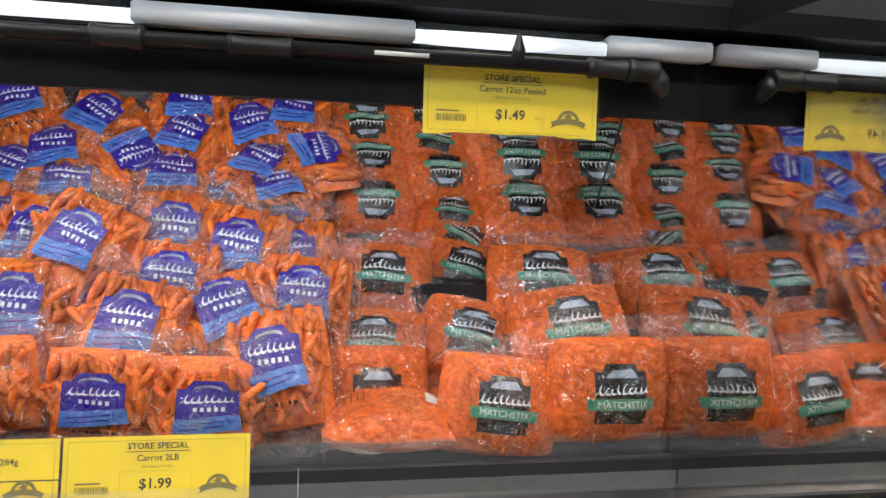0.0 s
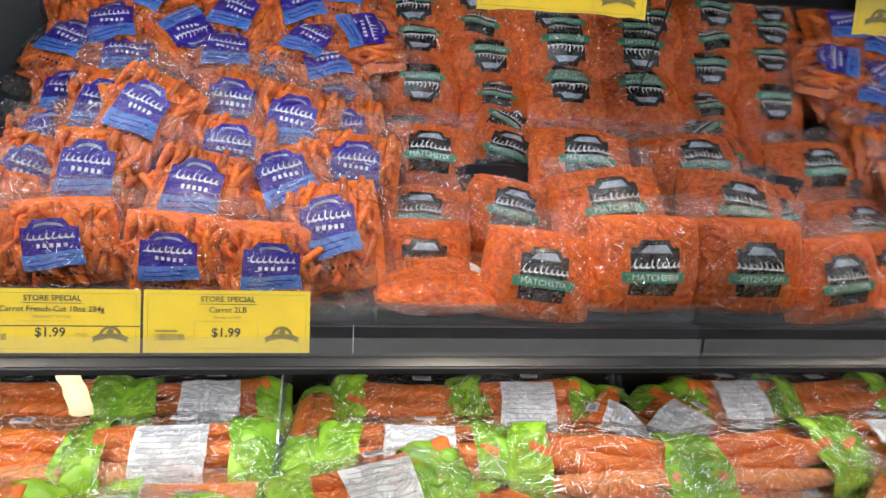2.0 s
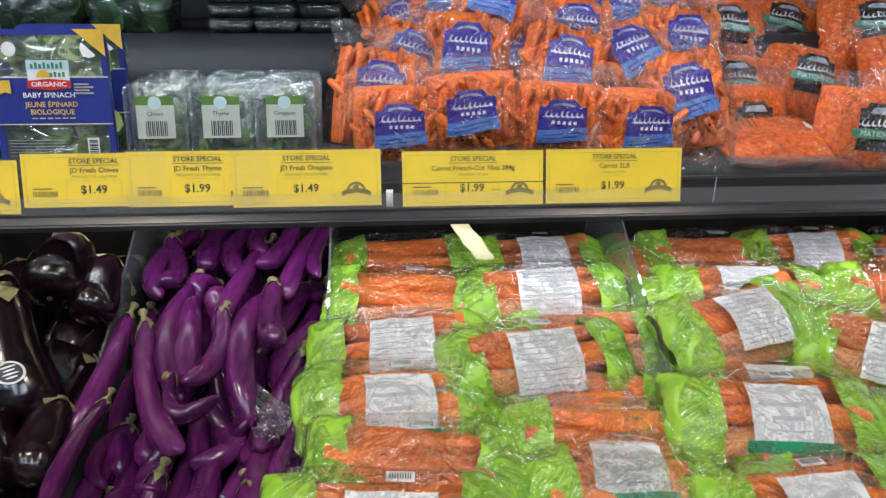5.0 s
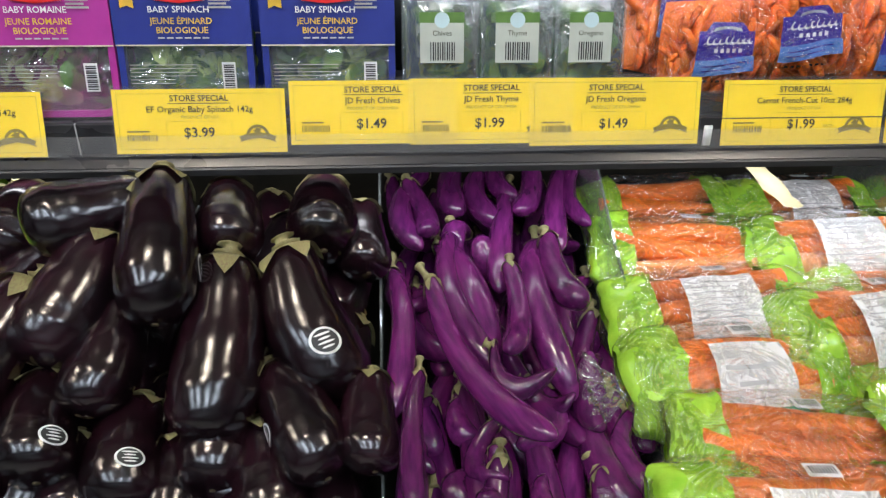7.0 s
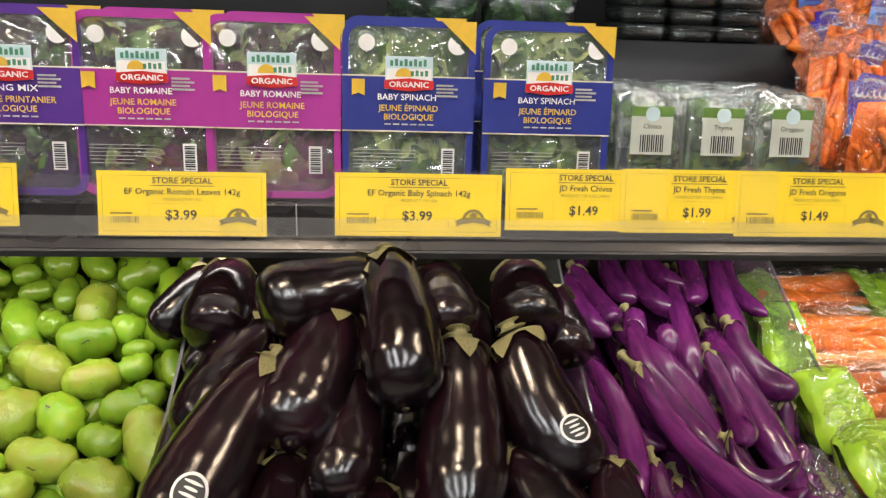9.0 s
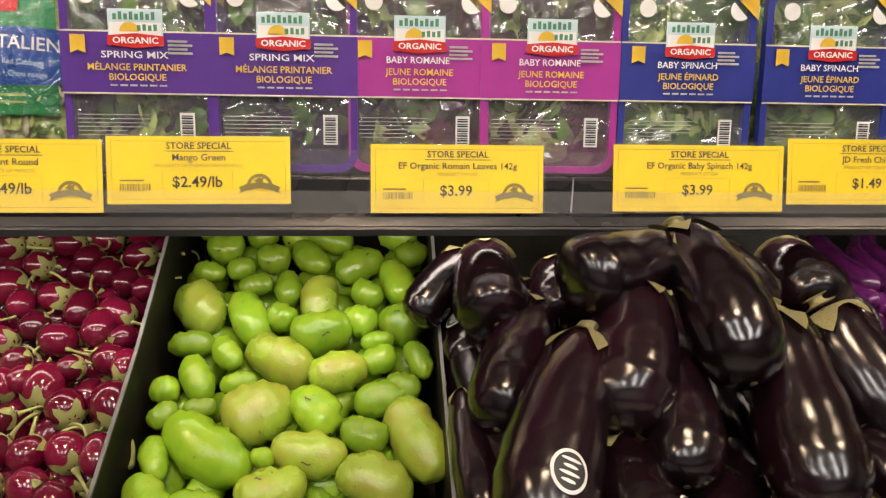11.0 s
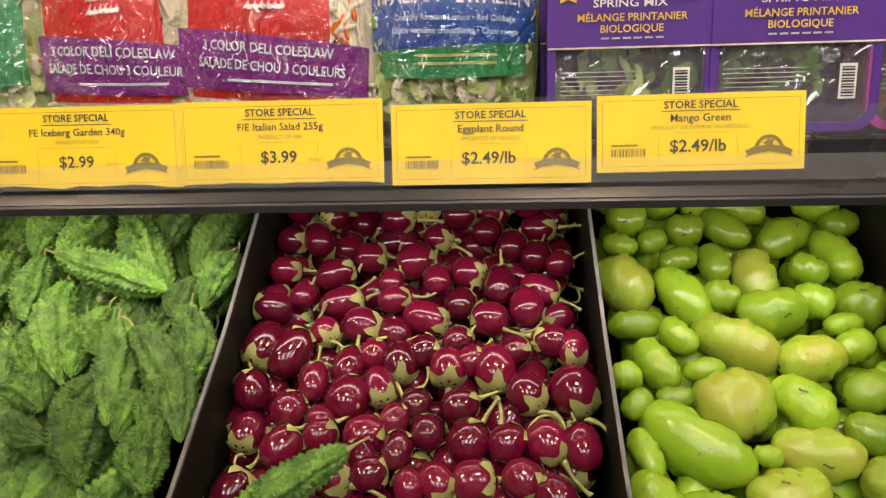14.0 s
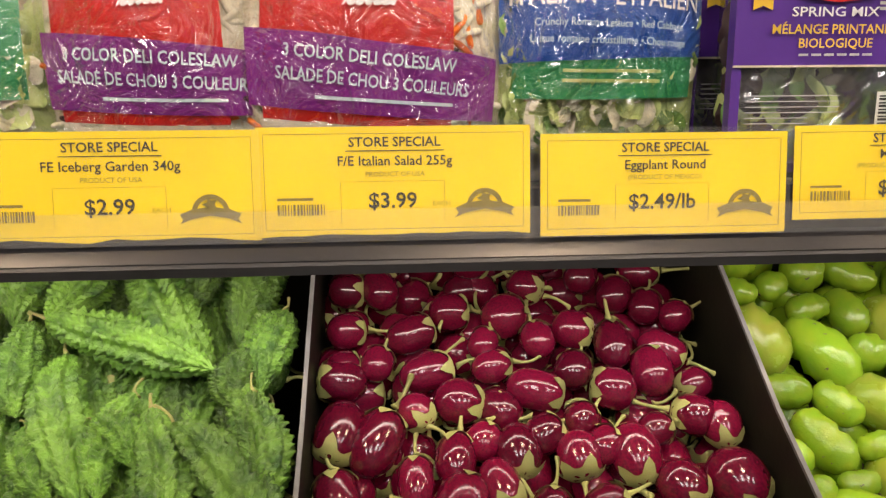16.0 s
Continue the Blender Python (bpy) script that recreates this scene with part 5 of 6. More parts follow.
def match_bag(seed, bare=False):
    rnd = random.Random(seed)
    w, h, d = 0.160, 0.132, 0.084
    t = thing("shredded_carrot_bag", "clear bag of shredded carrots with a black and teal label", "bag of carrots", "bags of shredded carrots on the shelf")
    fn = pillow(w, h, d, seed, 2.0)
    part("carrot_mass", pillow_mesh(fn, 26), SHRED, t, "fine orange carrot shreds")
    shreds = []
    for k in range(340):
        u, v = rnd.uniform(-0.70, 0.70), rnd.uniform(-0.70, 0.70)
        p = Vector(fn(u, v, 0.0004))
        ln = rnd.uniform(0.018, 0.030)
        shreds.append(moved(raw([(-0.5, 0, -0.03), (0.5, 0, -0.025), (0.5, 0, 0.03), (-0.5, 0, 0.025), (0, -0.05, 0)], [(0, 1, 4), (1, 2, 4), (2, 3, 4), (3, 0, 4)]), Matrix.Translation(p) @ Euler((0, rnd.uniform(0, 6.3), 0)).to_matrix().to_4x4() @ Matrix.Scale(ln, 4)))
    tagged(part("shred_filling", join(shreds), STICK, t, "single carrot shreds", smooth=False), kind="stuff")
    part("film", pillow_mesh(lambda u, v, l, s: tuple(Vector(fn(u, v, l, s)) + 0.003 * noise.noise_vector(Vector((u * 5, v * 5, seed)))), 24, 0.0100), FILM, t, "clear crinkled film").visible_shadow = False
    for sg in (-1, 1):
        part("seal", grid(crumple(lambda u, v: ((u - 0.5) * w * (0.96 + 0.06 * v), 0.005 * math.sin(u * 17 + seed) * v, sg * (h * 0.44 + 0.034 * v)), seed + sg, 0.006), 18, 5), FILM_SEAL, t, "clear crimped seal").visible_shadow = False
    if bare:
        part("print", join([patch(fn, [(-0.75 + 0.09 * q, -0.2), (-0.735 + 0.09 * q, -0.2), (-0.735 + 0.09 * q, 0.3), (-0.75 + 0.09 * q, 0.3)], 0.0055, 3) for q in range(5)]), INK_BLACK, t, "dark lines of small print")
        part("barcode_panel", patch(fn, [(0.55, -0.15), (0.80, -0.15), (0.80, 0.25), (0.55, 0.25)], 0.0055, 4), PAPER, t, "white bar code panel")
        part("eye_mark", patch(fn, [(-0.03, 0.52), (0.03, 0.52), (0.03, 0.64), (-0.03, 0.64)], 0.0055, 2), INK_BLACK, t, "small black mark")
        return t
    lab = part("label", join([patch(fn, [(-0.40, -0.52), (0.40, -0.52), (0.42, 0.44), (-0.42, 0.44)], 0.0052), patch(fn, [(-0.30, 0.43), (0.30, 0.43), (0.24, 0.58), (-0.24, 0.58)], 0.0052)]), LABEL_BLACK, t, "black printed label")
    part("picture", patch(fn, [(-0.26, 0.33), (0.27, 0.33), (0.17, 0.49), (-0.14, 0.47)], 0.0062), LABEL_SKY, lab, "small pale picture")
    part("script", script_marks(fn, 0.0, 0.10, 0.84, 0.24, 0.0064, seed, 9), TEXT_WHITE, lab, "white script lettering")
    band = part("band", patch(lambda u, v, l: fn(u, v - 0.05 * u * u, l), [(-0.52, -0.24), (0.52, -0.24), (0.54, -0.03), (-0.54, -0.03)], 0.0066), LABEL_GREEN, lab, "teal band with white lettering")
    wd = words("MATCHSTIX", 0.0115)
    part("band_lettering", wrapped(fn, wd, 0, -0.14, 0.0076, w / 2, h / 2), TEXT_WHITE, lab, "white capitals", smooth=False)
    return t


french = [french_bag(s) for s in range(4)]
match = [match_bag(s + 30) for s in range(4)] + [match_bag(40, True)]


def stand(x, y, z, back, turn=0.0, roll=0.0, size=1.0):
    """Faces the aisle, leaning back by some degrees."""
    return pose(x, y, z, 0, 0, turn) @ pose(0, 0, 0, -back, 0, 0) @ pose(0, 0, 0, 0, roll, 0) @ Matrix.Scale(size, 4)


# place of the label, lean back, roll in its own plane
FRENCH_A = [(-0.211, 0.908, 1.293, 12, 0), (-0.103, 0.906, 1.312, 12, -5), (0.031, 0.913, 1.296, 12, 2), (0.154, 0.903, 1.288, 15, 3), (0.231, 0.953, 1.342, 25, -10), (0.167, 1.027, 1.397, 38, -24), (0.048, 0.986, 1.384, 30, 12), (-0.099, 1.04, 1.395, 25, 4), (0.167, 1.138, 1.467, 25, 12), (0.069, 1.185, 1.486, 25, 5), (-0.043, 1.105, 1.478, 25, 25), (-0.113, 1.163, 1.475, 25, 12), (0.08, 1.075, 1.425, 32, 8), (-0.19, 1.06, 1.385, 30, 22), (-0.238, 0.985, 1.343, 25, 8), (-0.03, 1.1, 1.4, 30, 0), (0.262, 1.06, 1.41, 30, 6), (0.245, 0.985, 1.3, 20, 160), (0.25, 1.17, 1.45, 30, -8), (-0.092, 1.393, 1.666, 55, 35)]
FRENCH_B = [(-0.144, 1.352, 1.605, 60, -10), (0.058, 1.369, 1.639, 55, 20), (0.17, 1.379, 1.66, 55, -15), (0.043, 1.321, 1.571, 72, 5), (0.187, 1.336, 1.598, 68, 30), (-0.116, 1.312, 1.553, 75, 0), (0.212, 1.307, 1.56, 75, -10), (0.236, 1.4, 1.694, 55, 10), (0.057, 1.408, 1.697, 55, 5), (-0.217, 1.41, 1.684, 55, -20), (-0.024, 1.348, 1.606, 60, 150), (-0.21, 1.331, 1.574, 70, 20), (0.272, 1.348, 1.62, 65, 80)]
FRENCH = FRENCH_A + FRENCH_B
for k, (x, y, z, back, roll) in enumerate(FRENCH):
    back = back * 0.65 if y > 1.25 else back
    b = radians(back)
    m = stand(x, y + 0.034 * math.cos(b), z - 0.034 * math.sin(b) - 0.006, back, R.uniform(-8, 8), roll, R.uniform(0.97, 1.03))
    if k < 4:
        m = stand(x, y + 0.046, z + 0.003, 3, R.uniform(-6, 6), roll) @ Matrix.Diagonal((0.98, 1, 0.74, 1))
    copy_thing(french[k % 4], m)
for k in range(30):
    x, y = -0.19 + 0.105 * (k % 5), 0.99 + 0.085 * (k // 5)
    copy_thing(french[k % 4], stand(x, y + 0.03, 1.255 + 0.70 * (y - 0.95), 40, 0, R.uniform(-30, 30), 0.98))
for o in french:
    park(o)

MATCH_A = [(0.517, 0.897, 1.274, 18, 6, 1), (0.662, 0.884, 1.29, 6, 0, 1.06), (0.36, 1, 1.285, 12, 2, 1), (0.365, 1.075, 1.345, 40, 3, 1), (0.517, 1.104, 1.351, 35, 14, 1), (0.642, 0.997, 1.382, 35, -8, 1.1), (0.386, 1.182, 1.428, 38, 3, 1.05), (0.538, 1.265, 1.43, 40, 20, 1), (0.64, 1.14, 1.435, 42, 4, 1.1), (0.665, 1.19, 1.43, 45, 10, 1), (0.388, 1.362, 1.539, 35, 183, 1), (0.515, 1.391, 1.597, 45, 180, 0.95), (0.673, 1.399, 1.62, 40, 178, 1.12), (0.675, 1.359, 1.544, 75, 180, 1.1), (0.532, 1.353, 1.529, 75, 4, 0.85)]
MATCH_B = [(0.544, 1.326, 1.482, 60, 40, 0.9), (0.375, 1.439, 1.68, 60, 175, 1), (0.385, 1.408, 1.623, 70, 180, 0.95), (0.502, 1.425, 1.66, 60, 10, 0.9), (0.635, 1.433, 1.683, 60, 180, 1), (0.756, 1.416, 1.656, 55, 178, 1), (0.744, 1.366, 1.559, 65, 180, 0.95), (0.494, 1.45, 1.709, 60, 180, 1), (0.376, 1.461, 1.724, 60, 180, 1), (0.707, 1.456, 1.732, 60, 180, 1)]
MATCH = MATCH_A + MATCH_B
for k, (x, y, z, back, roll, size) in enumerate(MATCH):
    back = back * 0.6 if y > 1.3 else back * 0.85
    b = radians(back)
    copy_thing(match[k % 4], stand(min(x, 0.665), y + 0.040 * math.cos(b) + (0.012 if k < 2 else 0), z - 0.040 * math.sin(b) + (0.016 if k < 2 else -0.006), back, R.uniform(-6, 6), roll, size))
copy_thing(match[4], stand(0.375, 0.965, 1.256, 80, 0, 2, 1.08) @ Matrix.Diagonal((1, 0.8, 0.75, 1)))
for k in range(15):
    x, y = 0.37 + 0.14 * (k % 3), 1.04 + 0.085 * (k // 3)
    copy_thing(match[k % 4], stand(x, y + 0.03, 1.175 + 0.74 * (y - 1.0), 45, 0, R.uniform(-10, 10)))
for o in match:
    park(o)
sep = tagged(part("shelf_divider", extrude_yz([(0.91, SHELF_Z), (1.16, SHELF_Z), (1.16, 1.32), (0.91, 1.28)], 0.291, 0.293), PANE, smooth=False), "clear plastic shelf divider", "divider", kind="structure")
sep.visible_shadow = False

# ---- boxed salads ----


def leaf_mesh(seed, w=0.022, ln=0.04):
    rnd = random.Random(seed)
    curl, twist = rnd.uniform(0.1, 0.5), rnd.uniform(-0.4, 0.4)

    def fn(u, v):
        x = (u - 0.5) * 2
        half = w * math.sin(math.pi * min(0.98, 0.08 + 0.9 * v)) ** 0.7
        return (x * half, -0.25 * half * (1 - x * x) - curl * ln * (v - 0.5) ** 2 + twist * x * half * v + 0.0015 * math.sin(x * 7 + v * 9), (v - 0.5) * ln)
    return grid(fn, 4, 6)


def leaves(count, w, h, depth, mats, seed, size=1.0):
    rnd = random.Random(seed)
    base = [leaf_mesh(k) for k in range(5)]
    out = []
    for k in range(count):
        m = Matrix.Translation((rnd.uniform(-w, w) / 2, rnd.uniform(0, depth), rnd.uniform(-h, h) / 2)) @ Euler((rnd.gauss(0, 0.5), rnd.uniform(0, 6.3), rnd.gauss(0, 0.5))).to_matrix().to_4x4() @ Matrix.Scale(size * rnd.uniform(0.7, 1.2), 4)
        out.append(inked(moved(base[k % 5], m), rnd.choice(mats)))
    return join(out)


def ring(w, h, r, inner, depth):
    o, i = rounded(w, h, r), rounded(w - 2 * inner, h - 2 * inner, max(0.004, r - inner * 0.6))
    n = len(o)
    verts = [(x, y, z) for y, loop in ((0, o), (0, i), (depth, o), (depth, i)) for x, z in loop]
    faces = []
    for k in range(n):
        q = (k + 1) % n
        faces += [(k, q, n + q, n + k), (2 * n + k, 3 * n + k, 3 * n + q, 2 * n + q), (k, 2 * n + k, 2 * n + q, q), (n + k, n + q, 3 * n + q, 3 * n + k)]
    return raw(verts, faces)


def clamshell(x, z, y, kind, ink, title, sub, leaf_mats, seed, w=0.154, h=0.207):
    """A clear salad box standing on its short side, with a coloured rim and sleeve."""
    t = thing("salad_box", "clear plastic salad box with a %s rim and printed sleeve" % kind, "salad box", "boxed salads on the shelf", m=pose(x, y, z + h / 2 + 0.004, -7, 0, 0))
    part("rim", ring(w, h, 0.020, 0.0075, 0.010), ink, t, "%s rim" % kind, smooth=False)
    tub = part("tub", grid(lambda u, v: (lambda p: (p[0] * (1 - 0.16 * v), 0.008 + 0.06 * v, p[1] * (1 - 0.12 * v)))(rounded(w * 0.92, h * 0.94, 0.016)[int(round(u * 24)) % 24]), 24, 3, True, True), TUB, t, "clear plastic tub")
    tub.visible_shadow = False
    tagged(part("salad_leaves", moved(leaves(210, w * 0.76, h * 0.78, 0.026, leaf_mats, seed, 0.85), shift(0, 0.0165, 0)), LEAF, t, "packed salad leaves"), kind="stuff")
    part("lining", box(-w * 0.40, w * 0.40, 0.044, 0.05, -h * 0.43, h * 0.43, 0.001), LEAF_RED if LEAF_RED in leaf_mats else LEAF, t)
    z0, z1 = -0.022, 0.040
    sl = part("sleeve", rect(-w / 2 - 0.0004, w / 2 + 0.0004, z0, z1, 0.0016), ink, t, "printed paper sleeve", smooth=False, m=shift(0, -0.0022, 0))
    part("gold_line", join([rect(-w / 2, w / 2, z1 - 0.0002, z1 + 0.0014, 0.0014), rect(-w / 2, w / 2, z0 - 0.0014, z0 + 0.0002, 0.0014)]), CABBAGE, t, "thin cream line", smooth=False, m=shift(0, -0.0024, 0))
    part("title", moved(words(title, 0.0098, 0.0001, w * 0.44), shift(-0.002, -0.0026, 0.0165)), TEXT_WHITE, sl, "white capitals", smooth=False)
    a, b = sub
    part("subtitle", join([moved(words(a, 0.0098, 0.0001), shift(0, -0.0026, 0.004)), moved(words(b, 0.0098, 0.0001), shift(0, -0.0026, -0.0062))]), TEXT_GOLD, sl, "gold capitals", smooth=False)
    part("fine_print", join([moved(rect(-0.028 + 0.010 * q, -0.0205 + 0.010 * q, -0.0152, -0.0135, 0.0002), shift(0, -0.0026, 0)) for q in range(6)] + [moved(rect(0.032, 0.032 + 0.02 + 0.005 * (q % 2), 0.030 - 0.004 * q, 0.0322 - 0.004 * q, 0.0002), shift(0, -0.0026, 0)) for q in range(4)]), INK_GREY, sl, "pale fine print", smooth=False)
    part("ribbon", outline([(-0.066, 0.018), (-0.0585, 0.021), (-0.051, 0.018), (-0.051, 0.0365), (-0.066, 0.0365)], 0.0004), GOLD, sl, "small gold ribbon", smooth=False, m=shift(0, -0.0030, 0))
    lg = part("badge", rect(-0.0275, 0.0275, 0.026, 0.063, 0.0008), LOGO_BLUE, t, "square pale badge with a red banner", smooth=False, m=shift(0, -0.0042, 0))
    sun = [(0.010 * math.cos(q) - 0.006, 0.010 * math.sin(q) + 0.040) for q in np.linspace(0, math.pi, 13)]
    part("badge_field", rect(-0.026, 0.026, 0.036, 0.0495, 0.0002), TEXT_WHITE, lg, smooth=False, m=shift(0, -0.0003, 0))
    part("badge_sun", outline(sun, 0.0002), GOLD, lg, "yellow half sun", smooth=False, m=shift(0, -0.0007, 0))
    part("badge_marks", join([rect(-0.022 + 0.0055 * q, -0.0185 + 0.0055 * q, 0.052, 0.058 + 0.002 * (q % 2), 0.0002) for q in range(8)] + [rect(0.002 + 0.0055 * q, 0.0055 + 0.0055 * q, 0.041, 0.0465 + 0.001 * (q % 2), 0.0002) for q in range(4)]), LABEL_GREEN, lg, "dark green lettering", smooth=False, m=shift(0, -0.0010, 0))
    part("banner", outline([(-0.0285, 0.0265), (0, 0.0235), (0.0285, 0.0265), (0.0285, 0.036), (0, 0.0385), (-0.0285, 0.036)], 0.0006), RED, lg, "red banner", smooth=False, m=shift(0, -0.0012, 0))
    part("banner_lettering", moved(words("ORGANIC", 0.0088, 0.0002, 0.046), shift(0, -0.0016, 0.0310)), TEXT_WHITE, lg, "white capitals", smooth=False)
    seal = [(0.0095 * math.cos(q) - w / 2 + 0.028, 0.0095 * math.sin(q) + h / 2 - 0.026) for q in np.linspace(0, 2 * math.pi, 20)[:-1]]
    part("round_seal", outline(seal, 0.0004), PAPER, t, "round grey seal", smooth=False, m=shift(0, -0.0012, 0))
    part("corner_flash", outline([(w / 2 - 0.040, h / 2), (w / 2, h / 2 - 0.036), (w / 2, h / 2)], 0.0006), GOLD, t, "gold corner flash", smooth=False, m=shift(0, -0.0030, 0))
    part("corner_seal", outline([(0.0115 * math.cos(q) + w / 2 - 0.021, 0.0115 * math.sin(q) + h / 2 - 0.026) for q in np.linspace(math.pi * 0.75, math.pi * 1.75, 14)], 0.0005), TEXT_WHITE, t, "white half seal", smooth=False, m=shift(0, -0.0034, 0))
    part("ingredients", join([rect(-w * 0.42, -w * 0.42 + (0.075 if q < 4 else 0.05), -0.045 - 0.0042 * q, -0.0443 - 0.0042 * q, 0.0003) for q in range(6)]), INK_GREY, t, "white fine print", smooth=False, m=shift(0, -0.0008, 0))
    part("barcode_panel", rect(w * 0.26, w * 0.26 + 0.0155, -0.074, -0.042, 0.0003), PAPER, t, "white bar code panel", smooth=False, m=shift(0, -0.0008, 0))
    part("barcode", join([rect(w * 0.26 + 0.002, w * 0.26 + 0.0135, -0.072 + 0.0026 * q, -0.0708 + 0.0026 * q + 0.0006 * (q % 2), 0.0003) for q in range(11)]), INK_BLACK, t, "black bar code", smooth=False, m=shift(0, -0.0012, 0))
    lid = part("lid", rect(-w / 2 + 0.006, w / 2 - 0.006, -h / 2 + 0.006, h / 2 - 0.006, 0.0004), LID, t, "clear glossy lid film", smooth=False, m=shift(0, 0.001, 0))
    lid.visible_shadow = False
    return t


GREENS, REDS = [LEAF, LEAF, LEAF_PALE], [LEAF, LEAF_RED, LEAF_PALE, LEAF_RED]
SALADS = [(-1.445, "violet", VIOLET, "SPRING MIX", ("MÉLANGE PRINTANIER", "BIOLOGIQUE"), [LEAF, LEAF_RED, LEAF_PALE]), (-1.294, "violet", VIOLET, "SPRING MIX", ("MÉLANGE PRINTANIER", "BIOLOGIQUE"), [LEAF, LEAF_RED]),
          (-1.150, "magenta", MAGENTA, "BABY ROMAINE", ("JEUNE ROMAINE", "BIOLOGIQUE"), REDS), (-1.006, "magenta", MAGENTA, "BABY ROMAINE", ("JEUNE ROMAINE", "BIOLOGIQUE"), REDS),
          (-0.850, "navy blue", NAVY, "BABY SPINACH", ("JEUNE ÉPINARD", "BIOLOGIQUE"), GREENS), (-0.685, "navy blue", NAVY, "BABY SPINACH", ("JEUNE ÉPINARD", "BIOLOGIQUE"), GREENS)]
for k, (x, kind, ink, title, sub, lm) in enumerate(SALADS):
    c = clamshell(x, SHELF_Z, 0.925 - 0.002 * (k % 2), kind, ink, title, sub, lm, k + 5)
    copy_thing(c, pose(x + R.uniform(-0.004, 0.004), 1.005, SHELF_Z + 0.108, -6, 0, 0))

# herb packs
herbs = []
for k, (word, x) in enumerate((("Chives", -0.552), ("Thyme", -0.462), ("Oregano", -0.373))):
    w, h = 0.082, 0.135
    t = thing("herb_pack", "clear plastic pack of fresh herbs with a white label", "herb pack", "herb packs on the shelf", m=pose(x, 0.925, SHELF_Z + h / 2 + 0.001, -9, 0, 0))
    part("shell", grid(lambda u, v: (lambda p: (p[0] * (1 - 0.06 * v), 0.028 * v, p[1]))(rounded(w, h, 0.010)[int(round(u * 24)) % 24]), 24, 2, True, True), TUB_HERB, t, "clear plastic shell").visible_shadow = False
    part("rim", ring(w + 0.004, h + 0.004, 0.011, 0.004, 0.002), TUB, t, smooth=False).visible_shadow = False
    tagged(part("herb_leaves", moved(leaves(46, w * 0.7, h * 0.8, 0.010, [LEAF, LEAF_DULL], k + 80, 0.55), shift(0, 0.012, 0)), LEAF, t, "fresh green herbs"), kind="stuff")
    lab = part("label", rect(-0.026, 0.026, -0.006, 0.046, 0.0005), HERB_LABEL, t, "white printed label", smooth=False, m=shift(0, -0.0016, 0))
    part("label_green", rect(-0.0265, 0.0265, 0.040, 0.052, 0.0005), LEAF, lab, "green edge", smooth=False, m=shift(0, -0.0003, 0))
    part("emblem", outline([(0.009 * math.cos(q), 0.009 * math.sin(q) + 0.043) for q in np.linspace(0, 2 * math.pi, 18)[:-1]], 0.0004), LOGO_BLUE, lab, "round pale emblem", smooth=False, m=shift(0, -0.0008, 0))
    part("name", moved(words(word, 0.0085), shift(0, -0.001, 0.028)), INK, lab, "dark lettering", smooth=False)
    part("barcode", join([rect(-0.014 + 0.0028 * q, -0.0128 + 0.0028 * q + 0.0005 * (q % 2), -0.003, 0.018, 0.0003) for q in range(11)]), INK_BLACK, lab, "black bar code", smooth=False, m=shift(0, -0.0004, 0))
    for r in range(1, 5):
        copy_thing(t, pose(x + R.uniform(-0.004, 0.004), 0.925 + 0.036 * r, SHELF_Z + h / 2 + 0.001, -9 - R.uniform(-2, 2), 0, R.uniform(-3, 3)))

# stacked trays and tubs on the riser
tray = thing("produce_tray", "stacked dark clear plastic tray with a ribbed lid", "tray", "stacked trays on the riser")
part("base", grid(lambda u, v: (lambda p: (p[0] * (0.9 + 0.1 * v), p[1] * (0.9 + 0.1 * v) , 0.016 * v))(rounded(0.072, 0.11, 0.01)[int(round(u * 24)) % 24]), 24, 2, True, True), TUB_DARK, tray)
part("lid", grid(lambda u, v: (lambda p: (p[0] * (1 - 0.12 * v), p[1] * (1 - 0.1 * v), 0.017 + 0.006 * v))(rounded(0.074, 0.112, 0.01)[int(round(u * 24)) % 24]), 24, 2, True, True), TUB_DARK, tray)
part("contents", box(-0.03, 0.03, -0.048, 0.048, 0.002, 0.015, 0.004), LEAF_RED, tray, "dark contents")
for c in range(3):
    for r in range(12):
        copy_thing(tray, pose(-0.487 + 0.076 * c + R.uniform(-0.002, 0.002), 1.235 + R.uniform(-0.004, 0.004), 1.406 + 0.0245 * r, 0, 0, R.uniform(-2, 2)))
park(tray)
for k in range(4):
    t = thing("leaf_tub", "clear tub of pale green leaves on the riser", "salad tub", "tubs on the riser", m=pose(-0.655 - 0.15 * (k // 2), 1.25, 1.406 + 0.075 * (k % 2)))
    part("tub", grid(lambda u, v: (lambda p: (p[0] * (0.92 + 0.08 * v), p[1] * (0.92 + 0.08 * v), 0.072 * v))(rounded(0.14, 0.12, 0.02)[int(round(u * 24)) % 24]), 24, 2, True, True), TUB_DARK, t)
    tagged(part("leaves", moved(leaves(60, 0.11, 0.05, 0.09, [LEAF_DULL, LEAF_DULL, LEAF], k + 300), shift(0, -0.045, 0.036)), LEAF, t, "pale green leaves"), kind="stuff")

# ---- bagged salads ----


